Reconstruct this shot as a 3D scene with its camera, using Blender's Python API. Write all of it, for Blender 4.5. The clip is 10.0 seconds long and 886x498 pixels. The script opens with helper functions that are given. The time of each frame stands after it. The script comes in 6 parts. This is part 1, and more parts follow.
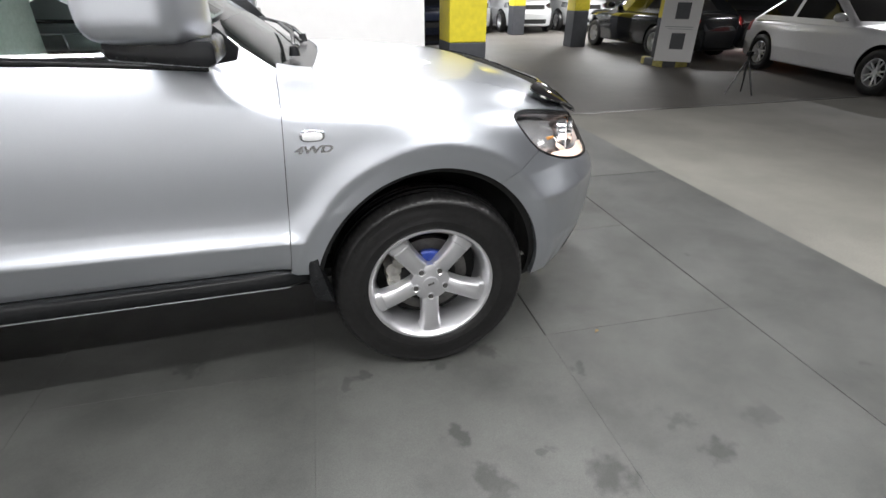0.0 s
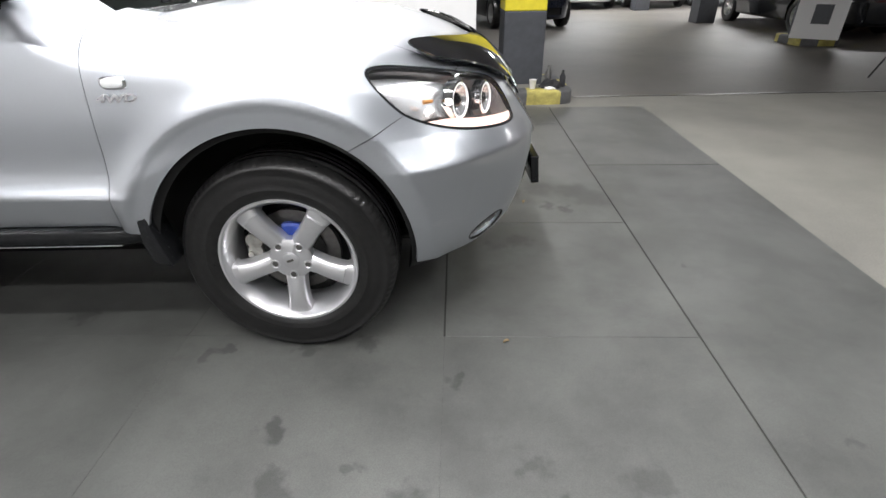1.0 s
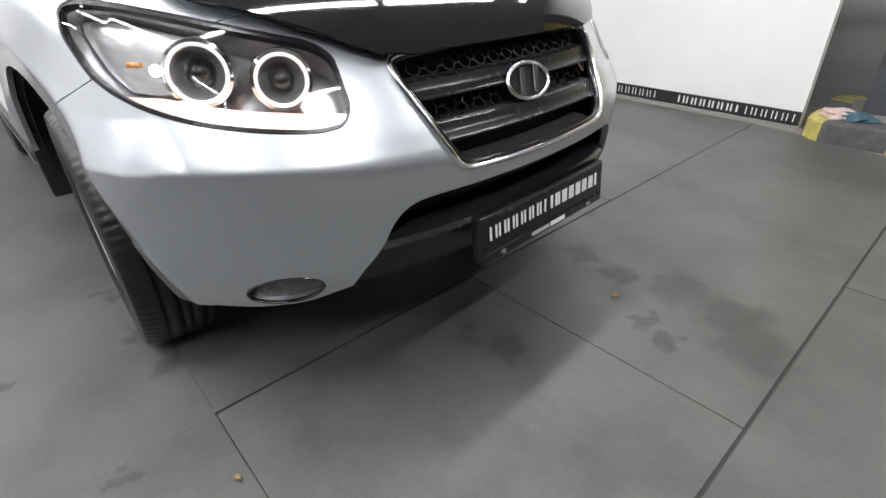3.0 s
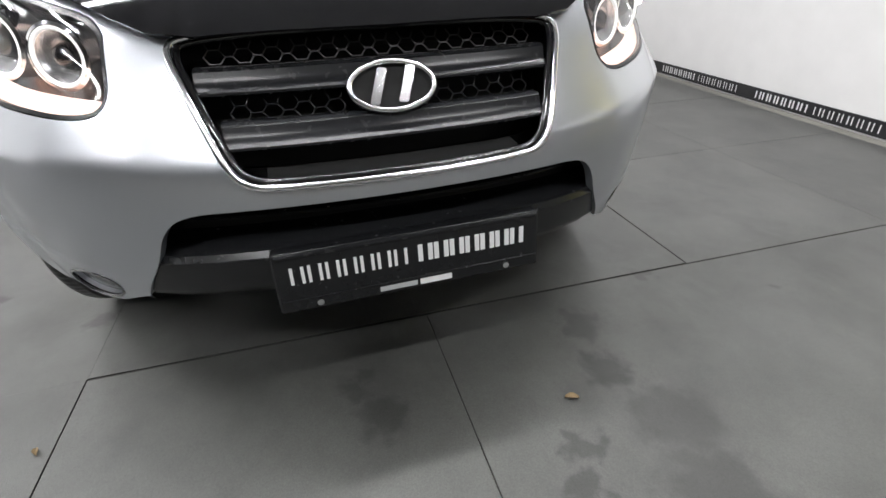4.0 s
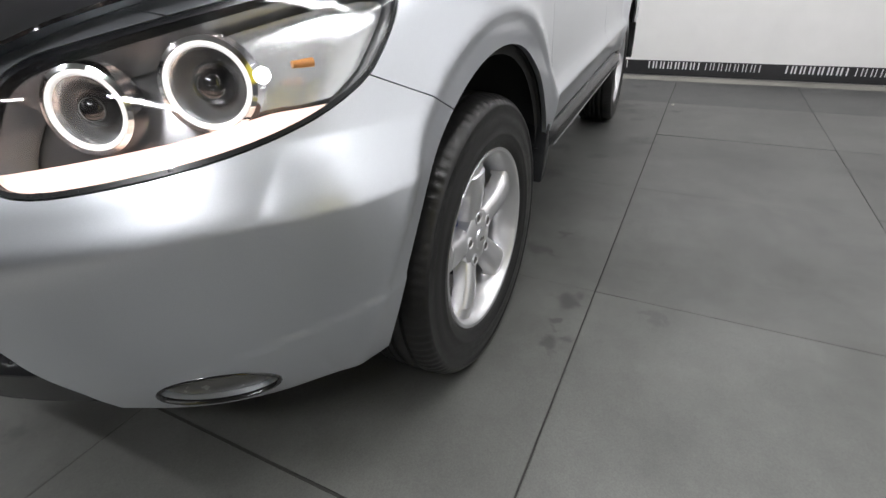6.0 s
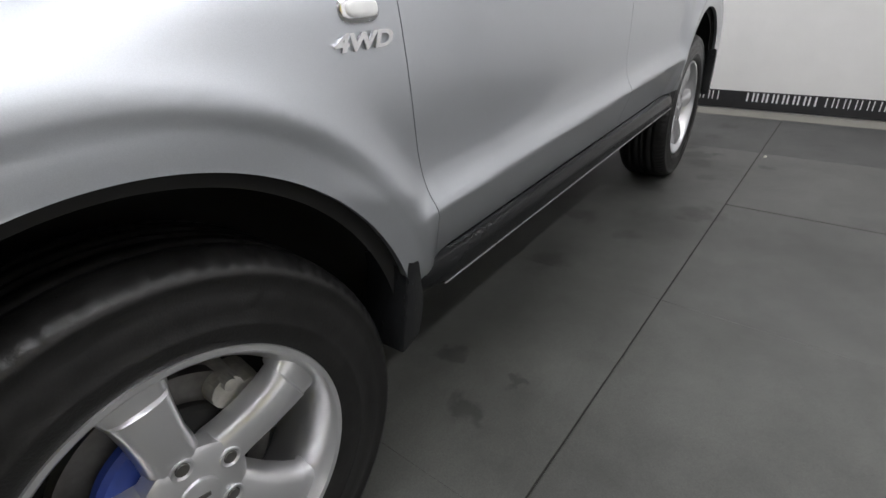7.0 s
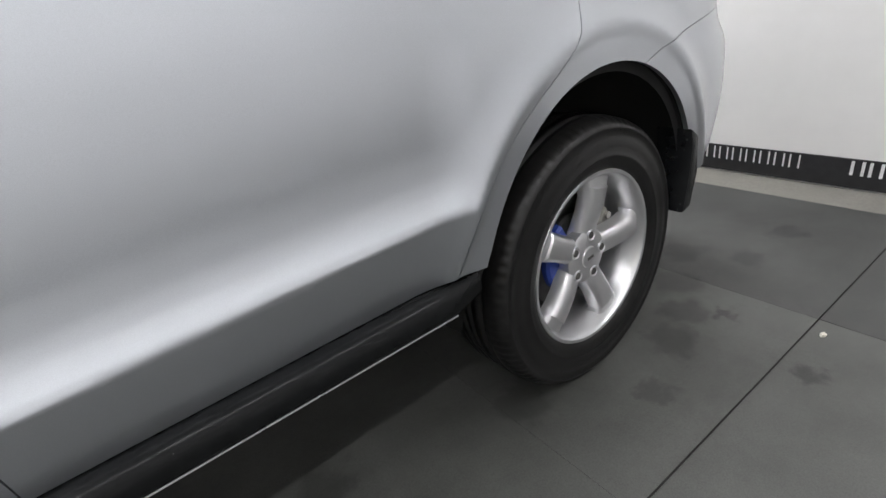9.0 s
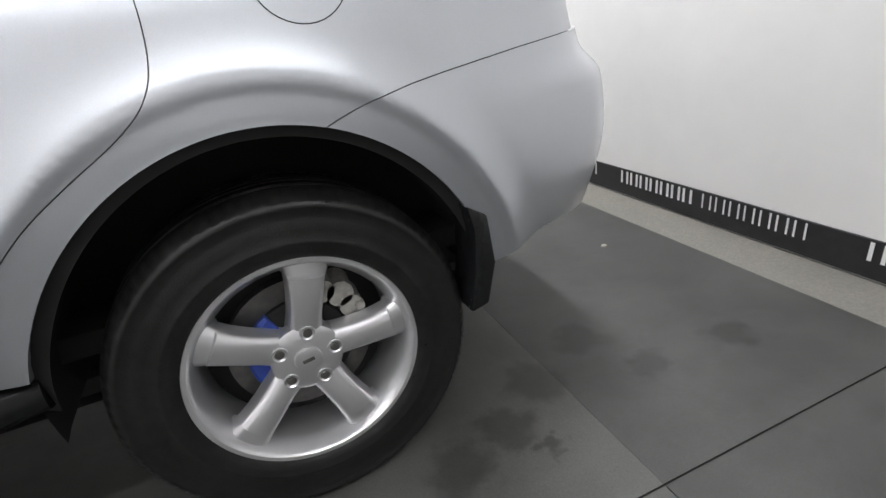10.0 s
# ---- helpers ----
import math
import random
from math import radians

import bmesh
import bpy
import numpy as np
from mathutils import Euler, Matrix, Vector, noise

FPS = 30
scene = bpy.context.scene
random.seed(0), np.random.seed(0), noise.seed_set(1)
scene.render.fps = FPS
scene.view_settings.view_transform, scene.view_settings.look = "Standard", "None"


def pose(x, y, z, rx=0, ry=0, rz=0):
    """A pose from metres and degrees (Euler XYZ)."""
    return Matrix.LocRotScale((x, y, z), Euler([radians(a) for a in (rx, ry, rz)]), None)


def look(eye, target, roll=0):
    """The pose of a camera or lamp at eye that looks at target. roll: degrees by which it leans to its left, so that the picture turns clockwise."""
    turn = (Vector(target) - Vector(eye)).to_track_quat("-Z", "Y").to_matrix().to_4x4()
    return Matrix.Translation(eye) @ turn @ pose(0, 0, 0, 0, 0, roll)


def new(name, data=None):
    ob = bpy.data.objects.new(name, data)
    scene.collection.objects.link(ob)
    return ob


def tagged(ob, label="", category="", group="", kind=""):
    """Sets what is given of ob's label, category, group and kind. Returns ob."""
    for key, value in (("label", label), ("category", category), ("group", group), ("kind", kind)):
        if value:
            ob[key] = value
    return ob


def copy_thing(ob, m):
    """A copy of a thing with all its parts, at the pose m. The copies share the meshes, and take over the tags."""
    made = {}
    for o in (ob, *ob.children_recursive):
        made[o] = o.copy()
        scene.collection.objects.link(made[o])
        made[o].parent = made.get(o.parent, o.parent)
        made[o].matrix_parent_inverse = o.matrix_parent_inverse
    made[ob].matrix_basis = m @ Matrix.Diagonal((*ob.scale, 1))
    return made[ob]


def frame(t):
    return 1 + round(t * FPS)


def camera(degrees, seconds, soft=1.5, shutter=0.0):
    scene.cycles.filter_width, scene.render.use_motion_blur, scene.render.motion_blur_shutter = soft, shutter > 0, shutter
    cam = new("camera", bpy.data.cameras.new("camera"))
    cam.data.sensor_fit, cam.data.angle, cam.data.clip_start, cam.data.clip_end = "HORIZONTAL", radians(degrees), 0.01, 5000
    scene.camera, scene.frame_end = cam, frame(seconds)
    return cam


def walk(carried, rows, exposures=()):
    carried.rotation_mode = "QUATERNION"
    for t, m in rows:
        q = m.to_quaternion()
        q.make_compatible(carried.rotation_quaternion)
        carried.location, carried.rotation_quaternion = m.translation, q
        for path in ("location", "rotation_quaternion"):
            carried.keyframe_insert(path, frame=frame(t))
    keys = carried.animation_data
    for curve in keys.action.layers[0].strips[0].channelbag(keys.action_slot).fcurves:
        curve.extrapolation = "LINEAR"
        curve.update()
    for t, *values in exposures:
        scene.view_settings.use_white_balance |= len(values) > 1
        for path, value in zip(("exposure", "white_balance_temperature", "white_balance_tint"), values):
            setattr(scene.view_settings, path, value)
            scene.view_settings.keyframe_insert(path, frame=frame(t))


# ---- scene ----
# ---- camera and its walk ----
cam = camera(84.6, 10.0)
PATH = [
    (0, (-0.383, -2.351, 1.345), (0.094, -0.654, 0.401), 0.4),
    (0.5, (0.083, -2.351, 1.291), (0.353, -0.619, 0.327), -0.4),
    (1, (0.505, -2.261, 1.218), (0.516, -0.531, 0.216), -1.0),
    (1.5, (0.867, -2.058, 1.146), (0.585, -0.383, 0.09), -3.4),
    (2, (1.212, -1.765, 1.079), (0.536, -0.211, 0.017), -4.1),
    (2.1, (1.259, -1.697, 1.071), (0.507, -0.179, 0.009), -3.8),
    (3.3, (1.669, -0.762, 0.969), (0.259, 0.254, -0.021), -1.9),
    (3.5, (1.707, -0.606, 0.946), (0.205, 0.265, -0.047), -2.2),
    (4, (1.732, -0.187, 0.945), (0.078, 0.321, -0.058), -1.8),
    (4.5, (1.761, 0.255, 0.93), (0.018, 0.351, -0.047), -1.2),
    (5, (1.639, 0.629, 0.919), (-0.093, 0.476, -0.069), -0.3),
    (5.2, (1.55, 0.761, 0.94), (-0.167, 0.506, -0.054), 0.1),
    (6.3, (0.804, 1.312, 0.98), (-0.712, 0.448, 0.003), -2.4),
    (6.5, (0.615, 1.331, 0.994), (-0.873, 0.42, 0.017), -2.0),
    (7, (0.143, 1.4, 0.978), (-1.256, 0.325, 0.037), -3.0),
    (7.5, (-0.362, 1.412, 0.97), (-1.629, 0.187, 0.026), -3.7),
    (8, (-0.801, 1.396, 0.989), (-2.029, 0.119, 0.062), -5.6),
    (8.5, (-1.299, 1.471, 1.003), (-2.413, 0.066, 0.116), -7.8),
    (9, (-1.737, 1.536, 0.986), (-2.787, 0.068, 0.125), -8.4),
    (9.5, (-2.208, 1.641, 0.96), (-3.135, 0.073, 0.136), -8.7),
    (10, (-2.672, 1.738, 0.956), (-3.349, 0.048, 0.127), -7.7),
]
walk(cam, [(t, look(eye, target, roll)) for t, eye, target, roll in PATH],
     exposures=((0, 0.10), (2, 0.14), (3.5, 0.10), (4.5, 0.28), (5, 0.36), (6.5, 0.04), (7, -0.12), (7.5, 0.02), (8.5, 0.12), (10, 0.14)))

# ---- light ----
world = bpy.data.worlds.new("world")
scene.world = world
world.use_nodes = True
world.node_tree.nodes["Background"].inputs[0].default_value = (0.9, 0.95, 1.0, 1)
world.node_tree.nodes["Background"].inputs[1].default_value = 0.25


def tube_lamp(name, at, size_x, size_y, watts, colour=(0.985, 0.985, 1.0), turn=0.0):
    lamp = bpy.data.lights.new(name, "AREA")
    lamp.shape, lamp.size, lamp.size_y, lamp.energy, lamp.color = "RECTANGLE", size_x, size_y, watts, colour
    ob = new(name, lamp)
    ob.matrix_world = pose(at[0], at[1], at[2], 0, 0, turn)
    return ob


# rows of ceiling tubes over the booth (x, y, length along x, length along y, watts)
BOOTH_TUBES = ((0.45, -1.35, 0.08, 1.25, 28), (0.45, 0.0, 0.08, 1.25, 28), (0.45, 1.35, 0.08, 1.25, 25), (2.5, -1.25, 0.08, 1.25, 50), (2.5, 1.25, 0.08, 1.25, 44),
               (-0.75, -1.35, 0.08, 1.25, 13), (-0.75, 0.0, 0.08, 1.25, 26), (-0.75, 1.35, 0.08, 1.25, 12),
               # rows along the sides and rear: unseen, placed to brighten walls, doors and floor
               (-3.3, -2.2, 1.5, 0.08, 36), (-1.7, -3.2, 1.5, 0.08, 48), (-0.1, -2.2, 1.5, 0.08, 34), (1.5, -3.2, 1.5, 0.08, 36), (-3.4, 2.45, 1.5, 0.08, 17), (-1.8, 2.45, 1.5, 0.08, 15), (-0.2, 2.45, 1.5, 0.08, 13),
               (-4.0, 0.0, 0.08, 1.25, 46))
# unseen lamps added to brighten the parked cars and the garage floor
GARAGE_FILL_TUBES = ((10.5, 5.0, 0.12, 1.5, 95), (9.0, 9.6, 1.5, 0.12, 210), (9.0, 13.0, 1.5, 0.12, 260), (5.0, 13.5, 1.5, 0.12, 240), (2.0, 8.5, 1.5, 0.12, 60))
CEILING = 2.70
for tx, ty, lx, ly, power in BOOTH_TUBES + GARAGE_FILL_TUBES:
    tube_lamp("tube_light", (tx, ty, CEILING - 0.075), lx, ly, power)

# ---- materials ----
def mat(name, colour, rough=0.5, metal=0.0, coat=0.0, spec=0.5, scale=20.0, vary=0.12, bump=0.0, bump_scale=120.0, stain=0.0, stain_scale=2.0, rough_vary=0.08, piece=0.0):
    """A surface with grain and stains at two scales."""
    m = bpy.data.materials.new(name)
    m.use_nodes = True
    nt = m.node_tree
    N, L = nt.nodes, nt.links
    b = N["Principled BSDF"]
    b.inputs["Metallic"].default_value = metal
    b.inputs["Roughness"].default_value = rough
    b.inputs["Coat Weight"].default_value = coat
    b.inputs["Coat Roughness"].default_value = 0.04
    b.inputs["Specular IOR Level"].default_value = spec
    co = N.new("ShaderNodeTexCoord")
    src = co.outputs["Object"]
    grain = N.new("ShaderNodeTexNoise")
    grain.inputs["Scale"].default_value, grain.inputs["Detail"].default_value = scale, 6
    L.new(src, grain.inputs["Vector"])
    ramp = N.new("ShaderNodeMapRange")
    ramp.inputs["From Min"].default_value, ramp.inputs["From Max"].default_value = 0.3, 0.7
    ramp.inputs["To Min"].default_value, ramp.inputs["To Max"].default_value = 1 - vary, 1 + vary
    L.new(grain.outputs["Fac"], ramp.inputs["Value"])
    value = ramp.outputs["Result"]
    if stain:
        big = N.new("ShaderNodeTexNoise")
        big.inputs["Scale"].default_value, big.inputs["Detail"].default_value, big.inputs["Roughness"].default_value = stain_scale, 8, 0.62
        L.new(src, big.inputs["Vector"])
        r2 = N.new("ShaderNodeMapRange")
        r2.inputs["From Min"].default_value, r2.inputs["From Max"].default_value = 0.38, 0.68
        r2.inputs["To Min"].default_value, r2.inputs["To Max"].default_value = 1 + stain * 0.4, 1 - stain
        L.new(big.outputs["Fac"], r2.inputs["Value"])
        mul = N.new("ShaderNodeMath")
        mul.operation = "MULTIPLY"
        L.new(value, mul.inputs[0]), L.new(r2.outputs["Result"], mul.inputs[1])
        value = mul.outputs[0]
    if piece:
        info = N.new("ShaderNodeObjectInfo")
        r3 = N.new("ShaderNodeMapRange")
        r3.inputs["To Min"].default_value, r3.inputs["To Max"].default_value = 1 - piece, 1 + piece
        L.new(info.outputs["Random"], r3.inputs["Value"])
        mul = N.new("ShaderNodeMath")
        mul.operation = "MULTIPLY"
        L.new(value, mul.inputs[0]), L.new(r3.outputs["Result"], mul.inputs[1])
        value = mul.outputs[0]
    tint = N.new("ShaderNodeVectorMath")
    tint.operation = "SCALE"
    tint.inputs[0].default_value = colour
    L.new(value, tint.inputs["Scale"])
    L.new(tint.outputs["Vector"], b.inputs["Base Color"])
    r4 = N.new("ShaderNodeMapRange")
    r4.inputs["To Min"].default_value, r4.inputs["To Max"].default_value = max(rough - rough_vary, 0.02), min(rough + rough_vary, 1)
    L.new(grain.outputs["Fac"], r4.inputs["Value"])
    L.new(r4.outputs["Result"], b.inputs["Roughness"])
    if bump:
        fine = N.new("ShaderNodeTexNoise")
        fine.inputs["Scale"].default_value, fine.inputs["Detail"].default_value = bump_scale, 4
        L.new(src, fine.inputs["Vector"])
        bn = N.new("ShaderNodeBump")
        bn.inputs["Strength"].default_value, bn.inputs["Distance"].default_value = bump, 0.004
        L.new(fine.outputs["Fac"], bn.inputs["Height"])
        L.new(bn.outputs["Normal"], b.inputs["Normal"])
    return m


def glow(name, colour, strength):
    m = bpy.data.materials.new(name)
    m.use_nodes = True
    b = m.node_tree.nodes["Principled BSDF"]
    b.inputs["Base Color"].default_value = (*colour, 1)
    b.inputs["Emission Color"].default_value = (*colour, 1)
    b.inputs["Emission Strength"].default_value = strength
    return m


def clear(name, tint=(1, 1, 1), gloss_rough=0.02, ior=1.45):
    """A thin pane: what lies behind shows through, with a mirror gloss."""
    m = bpy.data.materials.new(name)
    m.use_nodes = True
    nt = m.node_tree
    nt.nodes.remove(nt.nodes["Principled BSDF"])
    out = nt.nodes["Material Output"]
    tr, gl, fr, mix = (nt.nodes.new("ShaderNodeBsdf" + k) if k in ("Transparent", "Glossy") else nt.nodes.new("ShaderNode" + k) for k in ("Transparent", "Glossy", "Fresnel", "MixShader"))
    tr.inputs[0].default_value = (*tint, 1)
    gl.inputs["Roughness"].default_value = gloss_rough
    fr.inputs["IOR"].default_value = ior
    nt.links.new(fr.outputs[0], mix.inputs[0])
    nt.links.new(tr.outputs[0], mix.inputs[1])
    nt.links.new(gl.outputs[0], mix.inputs[2])
    nt.links.new(mix.outputs[0], out.inputs[0])
    return m


PAINT = mat("silver_paint", (0.54, 0.563, 0.60), 0.37, 0.92, 0.8, 0.5, 900, 0.05, rough_vary=0.02, stain=0.02, stain_scale=3)
PAINT.node_tree.nodes["Principled BSDF"].inputs["Coat Roughness"].default_value = 0.05
BLACK_GLOSS = mat("black_gloss", (0.008, 0.008, 0.009), 0.06, 0, 0.6, scale=40, vary=0.3, rough_vary=0.04)
BLACK_PLASTIC = mat("black_plastic", (0.010, 0.0105, 0.0115), 0.27, spec=0.35, scale=60, vary=0.1, rough_vary=0.01)
DARK = mat("dark_inside", (0.009, 0.009, 0.009), 0.85, scale=30, vary=0.3)
RUBBER = mat("tyre_rubber", (0.0110, 0.0107, 0.0107), 0.33, spec=0.36, scale=50, vary=0.3, bump=0.15, bump_scale=300, stain=0.3, stain_scale=9, rough_vary=0.12)
ALLOY = mat("alloy_rim", (0.64, 0.64, 0.655), 0.30, 0.80, 0.3, scale=12, vary=0.02, rough_vary=0.015)
CHROME = mat("chrome", (0.86, 0.86, 0.88), 0.16, 1.0, scale=30, vary=0.04, rough_vary=0.03)
STEEL = mat("brake_steel", (0.16, 0.155, 0.15), 0.45, 0.8, scale=60, vary=0.15, stain=0.3, stain_scale=12)
CALIPER = mat("caliper_metal", (0.42, 0.41, 0.38), 0.5, 0.5, scale=70, vary=0.15, stain=0.25, stain_scale=25)
BLUE = mat("blue_hub_paint", (0.02, 0.05, 0.28), 0.45, scale=40, vary=0.2)
GRILLE_GREY = mat("grille_satin_grey", (0.014, 0.0145, 0.016), 0.27, 0.0, 0.0, 0.27, scale=60, vary=0.1, rough_vary=0.015)
LENS = clear("headlight_lens", (0.97, 0.98, 0.98))
GLASS = clear("window_glass", (0.80, 0.88, 0.84), ior=1.75)
SCREEN = clear("windscreen_glass", (0.78, 0.90, 0.85), ior=2.0)
LAMP_SILVER = mat("lamp_reflector", (0.85, 0.85, 0.86), 0.10, 1.0, scale=25, vary=0.04, rough_vary=0.01)
HALO = glow("halo_ring", (1.0, 0.99, 0.97), 0.4)
LAMP_SATIN = mat("lamp_satin", (0.62, 0.62, 0.63), 0.22, 0.75, scale=25, vary=0.04, rough_vary=0.01)
FOG_GREY = mat("fog_cover", (0.11, 0.11, 0.105), 0.25, scale=40, vary=0.1)
MESH_GREY = mat("mesh_grey", (0.022, 0.022, 0.024), 0.4, scale=60, vary=0.1)
SILL_BLACK = mat("sill_black", (0.008, 0.0085, 0.009), 0.24, spec=0.17, scale=60, vary=0.15, rough_vary=0.015)
SILL_LINE = mat("sill_bright_line", (0.36, 0.36, 0.37), 0.3, 0.8, scale=60, vary=0.1)
BULB = glow("lit_bulb", (1.0, 0.98, 0.95), 9.0)
RUNNING = glow("running_strip", (1.0, 0.76, 0.64), 0.33)
LAMP_GREY = mat("lamp_housing", (0.20, 0.20, 0.205), 0.22, 0.7, scale=30, vary=0.1, rough_vary=0.01)
AMBER = mat("amber_plastic", (0.45, 0.20, 0.06), 0.25, scale=50)
WHITE_MARK = mat("white_lettering", (0.78, 0.78, 0.78), 0.5, scale=40, vary=0.05)
GREY_MARK = mat("grey_lettering", (0.42, 0.43, 0.43), 0.5, scale=40, vary=0.05)
BANNER = mat("white_banner", (0.80, 0.79, 0.78), 0.60, scale=6, vary=0.02, stain=0.03, stain_scale=0.8, bump=0.05, bump_scale=30)
STRIP = mat("black_skirting", (0.020, 0.020, 0.022), 0.45, scale=30, vary=0.2, stain=0.3, stain_scale=3)
MATFLOOR = mat("grey_floor_panel", (0.083, 0.084, 0.079), 0.50, scale=260, vary=0.16, bump=0.25, bump_scale=420, stain=0.34, stain_scale=2.1, piece=0.06, rough_vary=0.1)
OLD_MATFLOOR = mat("older_floor_panel", (0.056, 0.057, 0.055), 0.52, scale=260, vary=0.16, bump=0.25, bump_scale=420, stain=0.34, stain_scale=2.1, piece=0.06, rough_vary=0.1)
JOINT = mat("joint_dirt", (0.030, 0.029, 0.027), 0.9, scale=50)
CONCRETE = mat("bare_concrete", (0.200, 0.191, 0.170), 0.75, scale=120, vary=0.14, bump=0.25, bump_scale=200, stain=0.25, stain_scale=0.7)
# browner than the border; its darker base also holds the light's fall-off past the booth
ASPHALT = mat("garage_floor", (0.108, 0.099, 0.089), 0.6, scale=40, vary=0.25, bump=0.3, bump_scale=250, stain=0.25, stain_scale=0.5)
CEIL = mat("ceiling_paint", (0.24, 0.24, 0.235), 0.8, scale=5, vary=0.08)
YELLOW = mat("yellow_paint", (0.72, 0.60, 0.03), 0.5, scale=15, vary=0.08, stain=0.15, stain_scale=2)
DARK_PAINT = mat("dark_grey_paint", (0.055, 0.058, 0.066), 0.55, scale=15, vary=0.12, stain=0.2, stain_scale=3)


# worn places of the floor panels: x, y, radius, strength
STAINS = ((-0.95, -0.66, .05, .5), (-0.29, -0.89, .035, .5), (-0.01, -1.24, .05, .55), (0.76, -1.39, .055, .4), (0.80, -1.53, .06, .55), (1.06, -1.44, .07, .35), (0.41, -1.52, .09, .6), (0.03, -1.43, .06, .5),
          (0.01, -0.89, .05, .5), (0.23, -0.86, .05, .5), (0.55, -1.06, .03, .5), (0.25, -1.39, .03, .4), (1.70, -1.35, .03, .35), (0.54, -1.07, .03, .4), (0.04, -1.46, .05, .4), (-0.34, -0.91, .04, .4),
          (-0.32, 1.04, .06, .55), (-0.08, 1.04, .05, .5), (-0.18, 1.03, .03, .5), (-0.78, 0.93, .03, .45), (-0.61, 0.86, .05, .45), (-0.77, 0.71, .05, .45), (-2.20, 1.10, .11, .45), (-2.96, 0.95, .10, .45),
          (-3.17, 1.01, .04, .6), (-3.11, 0.91, .09, .5), (-3.04, 1.28, .05, .6), (-3.59, 0.91, .08, .5), (-3.89, 0.93, .09, .6), (-3.27, 0.80, .10, .45), (-3.50, 0.71, .10, .45), (-2.72, 1.03, .06, .4),
          (-1.82, 0.90, .06, .35), (-1.93, 0.66, .09, .4), (-2.46, 0.80, .10, .45), (-1.45, 0.72, .08, .35), (0.94, 0.50, .08, .55), (1.13, 0.56, .13, .45), (1.32, 0.52, .14, .45), (1.23, 0.26, .05, .5), (1.13, 0.31, .05, .5),
          (0.90, -0.09, .08, .45), (0.78, -0.14, .06, .4), (0.80, 1.25, .03, .4), (0.75, 0.54, .08, .45), (0.59, 0.89, .04, .4), (-0.32, 1.30, .04, .3), (1.63, -0.38, .03, .4), (1.42, 0.40, .14, .4))


def add_stains(m):
    nt = m.node_tree
    N, L = nt.nodes, nt.links
    b = N["Principled BSDF"]
    old = b.inputs["Base Color"].links[0].from_socket
    geo = N.new("ShaderNodeNewGeometry")
    warp = N.new("ShaderNodeTexNoise")
    warp.inputs["Scale"].default_value, warp.inputs["Detail"].default_value = 16, 4
    L.new(geo.outputs["Position"], warp.inputs["Vector"])
    sub = N.new("ShaderNodeVectorMath")
    sub.operation = "MULTIPLY_ADD"
    sub.inputs[1].default_value, sub.inputs[2].default_value = (0.16, 0.16, 0.0), (-0.08, -0.08, 0.0)
    L.new(warp.outputs["Color"], sub.inputs[0])
    pos = N.new("ShaderNodeVectorMath")
    L.new(geo.outputs["Position"], pos.inputs[0]), L.new(sub.outputs["Vector"], pos.inputs[1])
    last = None
    for x, y, r, k in STAINS:
        d = N.new("ShaderNodeVectorMath")
        d.operation = "DISTANCE"
        d.inputs[1].default_value = (x, y, 0.006)
        L.new(pos.outputs["Vector"], d.inputs[0])
        mr = N.new("ShaderNodeMapRange")
        mr.interpolation_type = "SMOOTHSTEP"
        mr.inputs["From Min"].default_value, mr.inputs["From Max"].default_value = r * 0.45, r * 1.1
        mr.inputs["To Min"].default_value, mr.inputs["To Max"].default_value = 1 - k * 0.92, 1.0
        L.new(d.outputs["Value"], mr.inputs["Value"])
        if last is None:
            last = mr.outputs["Result"]
        else:
            mn = N.new("ShaderNodeMath")
            mn.operation = "MINIMUM"
            L.new(last, mn.inputs[0]), L.new(mr.outputs["Result"], mn.inputs[1])
            last = mn.outputs[0]
    # scuffs drawn out along the lane
    st = N.new("ShaderNodeMapping")
    st.inputs["Scale"].default_value = (1.0, 1.7, 1.0)
    L.new(geo.outputs["Position"], st.inputs["Vector"])
    sn = N.new("ShaderNodeTexNoise")
    sn.inputs["Scale"].default_value, sn.inputs["Detail"].default_value, sn.inputs["Roughness"].default_value = 2.2, 9, 0.65
    L.new(st.outputs["Vector"], sn.inputs["Vector"])
    sr = N.new("ShaderNodeMapRange")
    sr.inputs["From Min"].default_value, sr.inputs["From Max"].default_value = 0.50, 0.72
    sr.inputs["To Min"].default_value, sr.inputs["To Max"].default_value = 1.0, 0.80
    L.new(sn.outputs["Fac"], sr.inputs["Value"])
    mul = N.new("ShaderNodeMath")
    mul.operation = "MULTIPLY"
    L.new(last, mul.inputs[0]), L.new(sr.outputs["Result"], mul.inputs[1])
    sc = N.new("ShaderNodeVectorMath")
    sc.operation = "SCALE"
    L.new(old, sc.inputs[0]), L.new(mul.outputs[0], sc.inputs["Scale"])
    L.new(sc.outputs["Vector"], b.inputs["Base Color"])


add_stains(MATFLOOR)
add_stains(OLD_MATFLOOR)
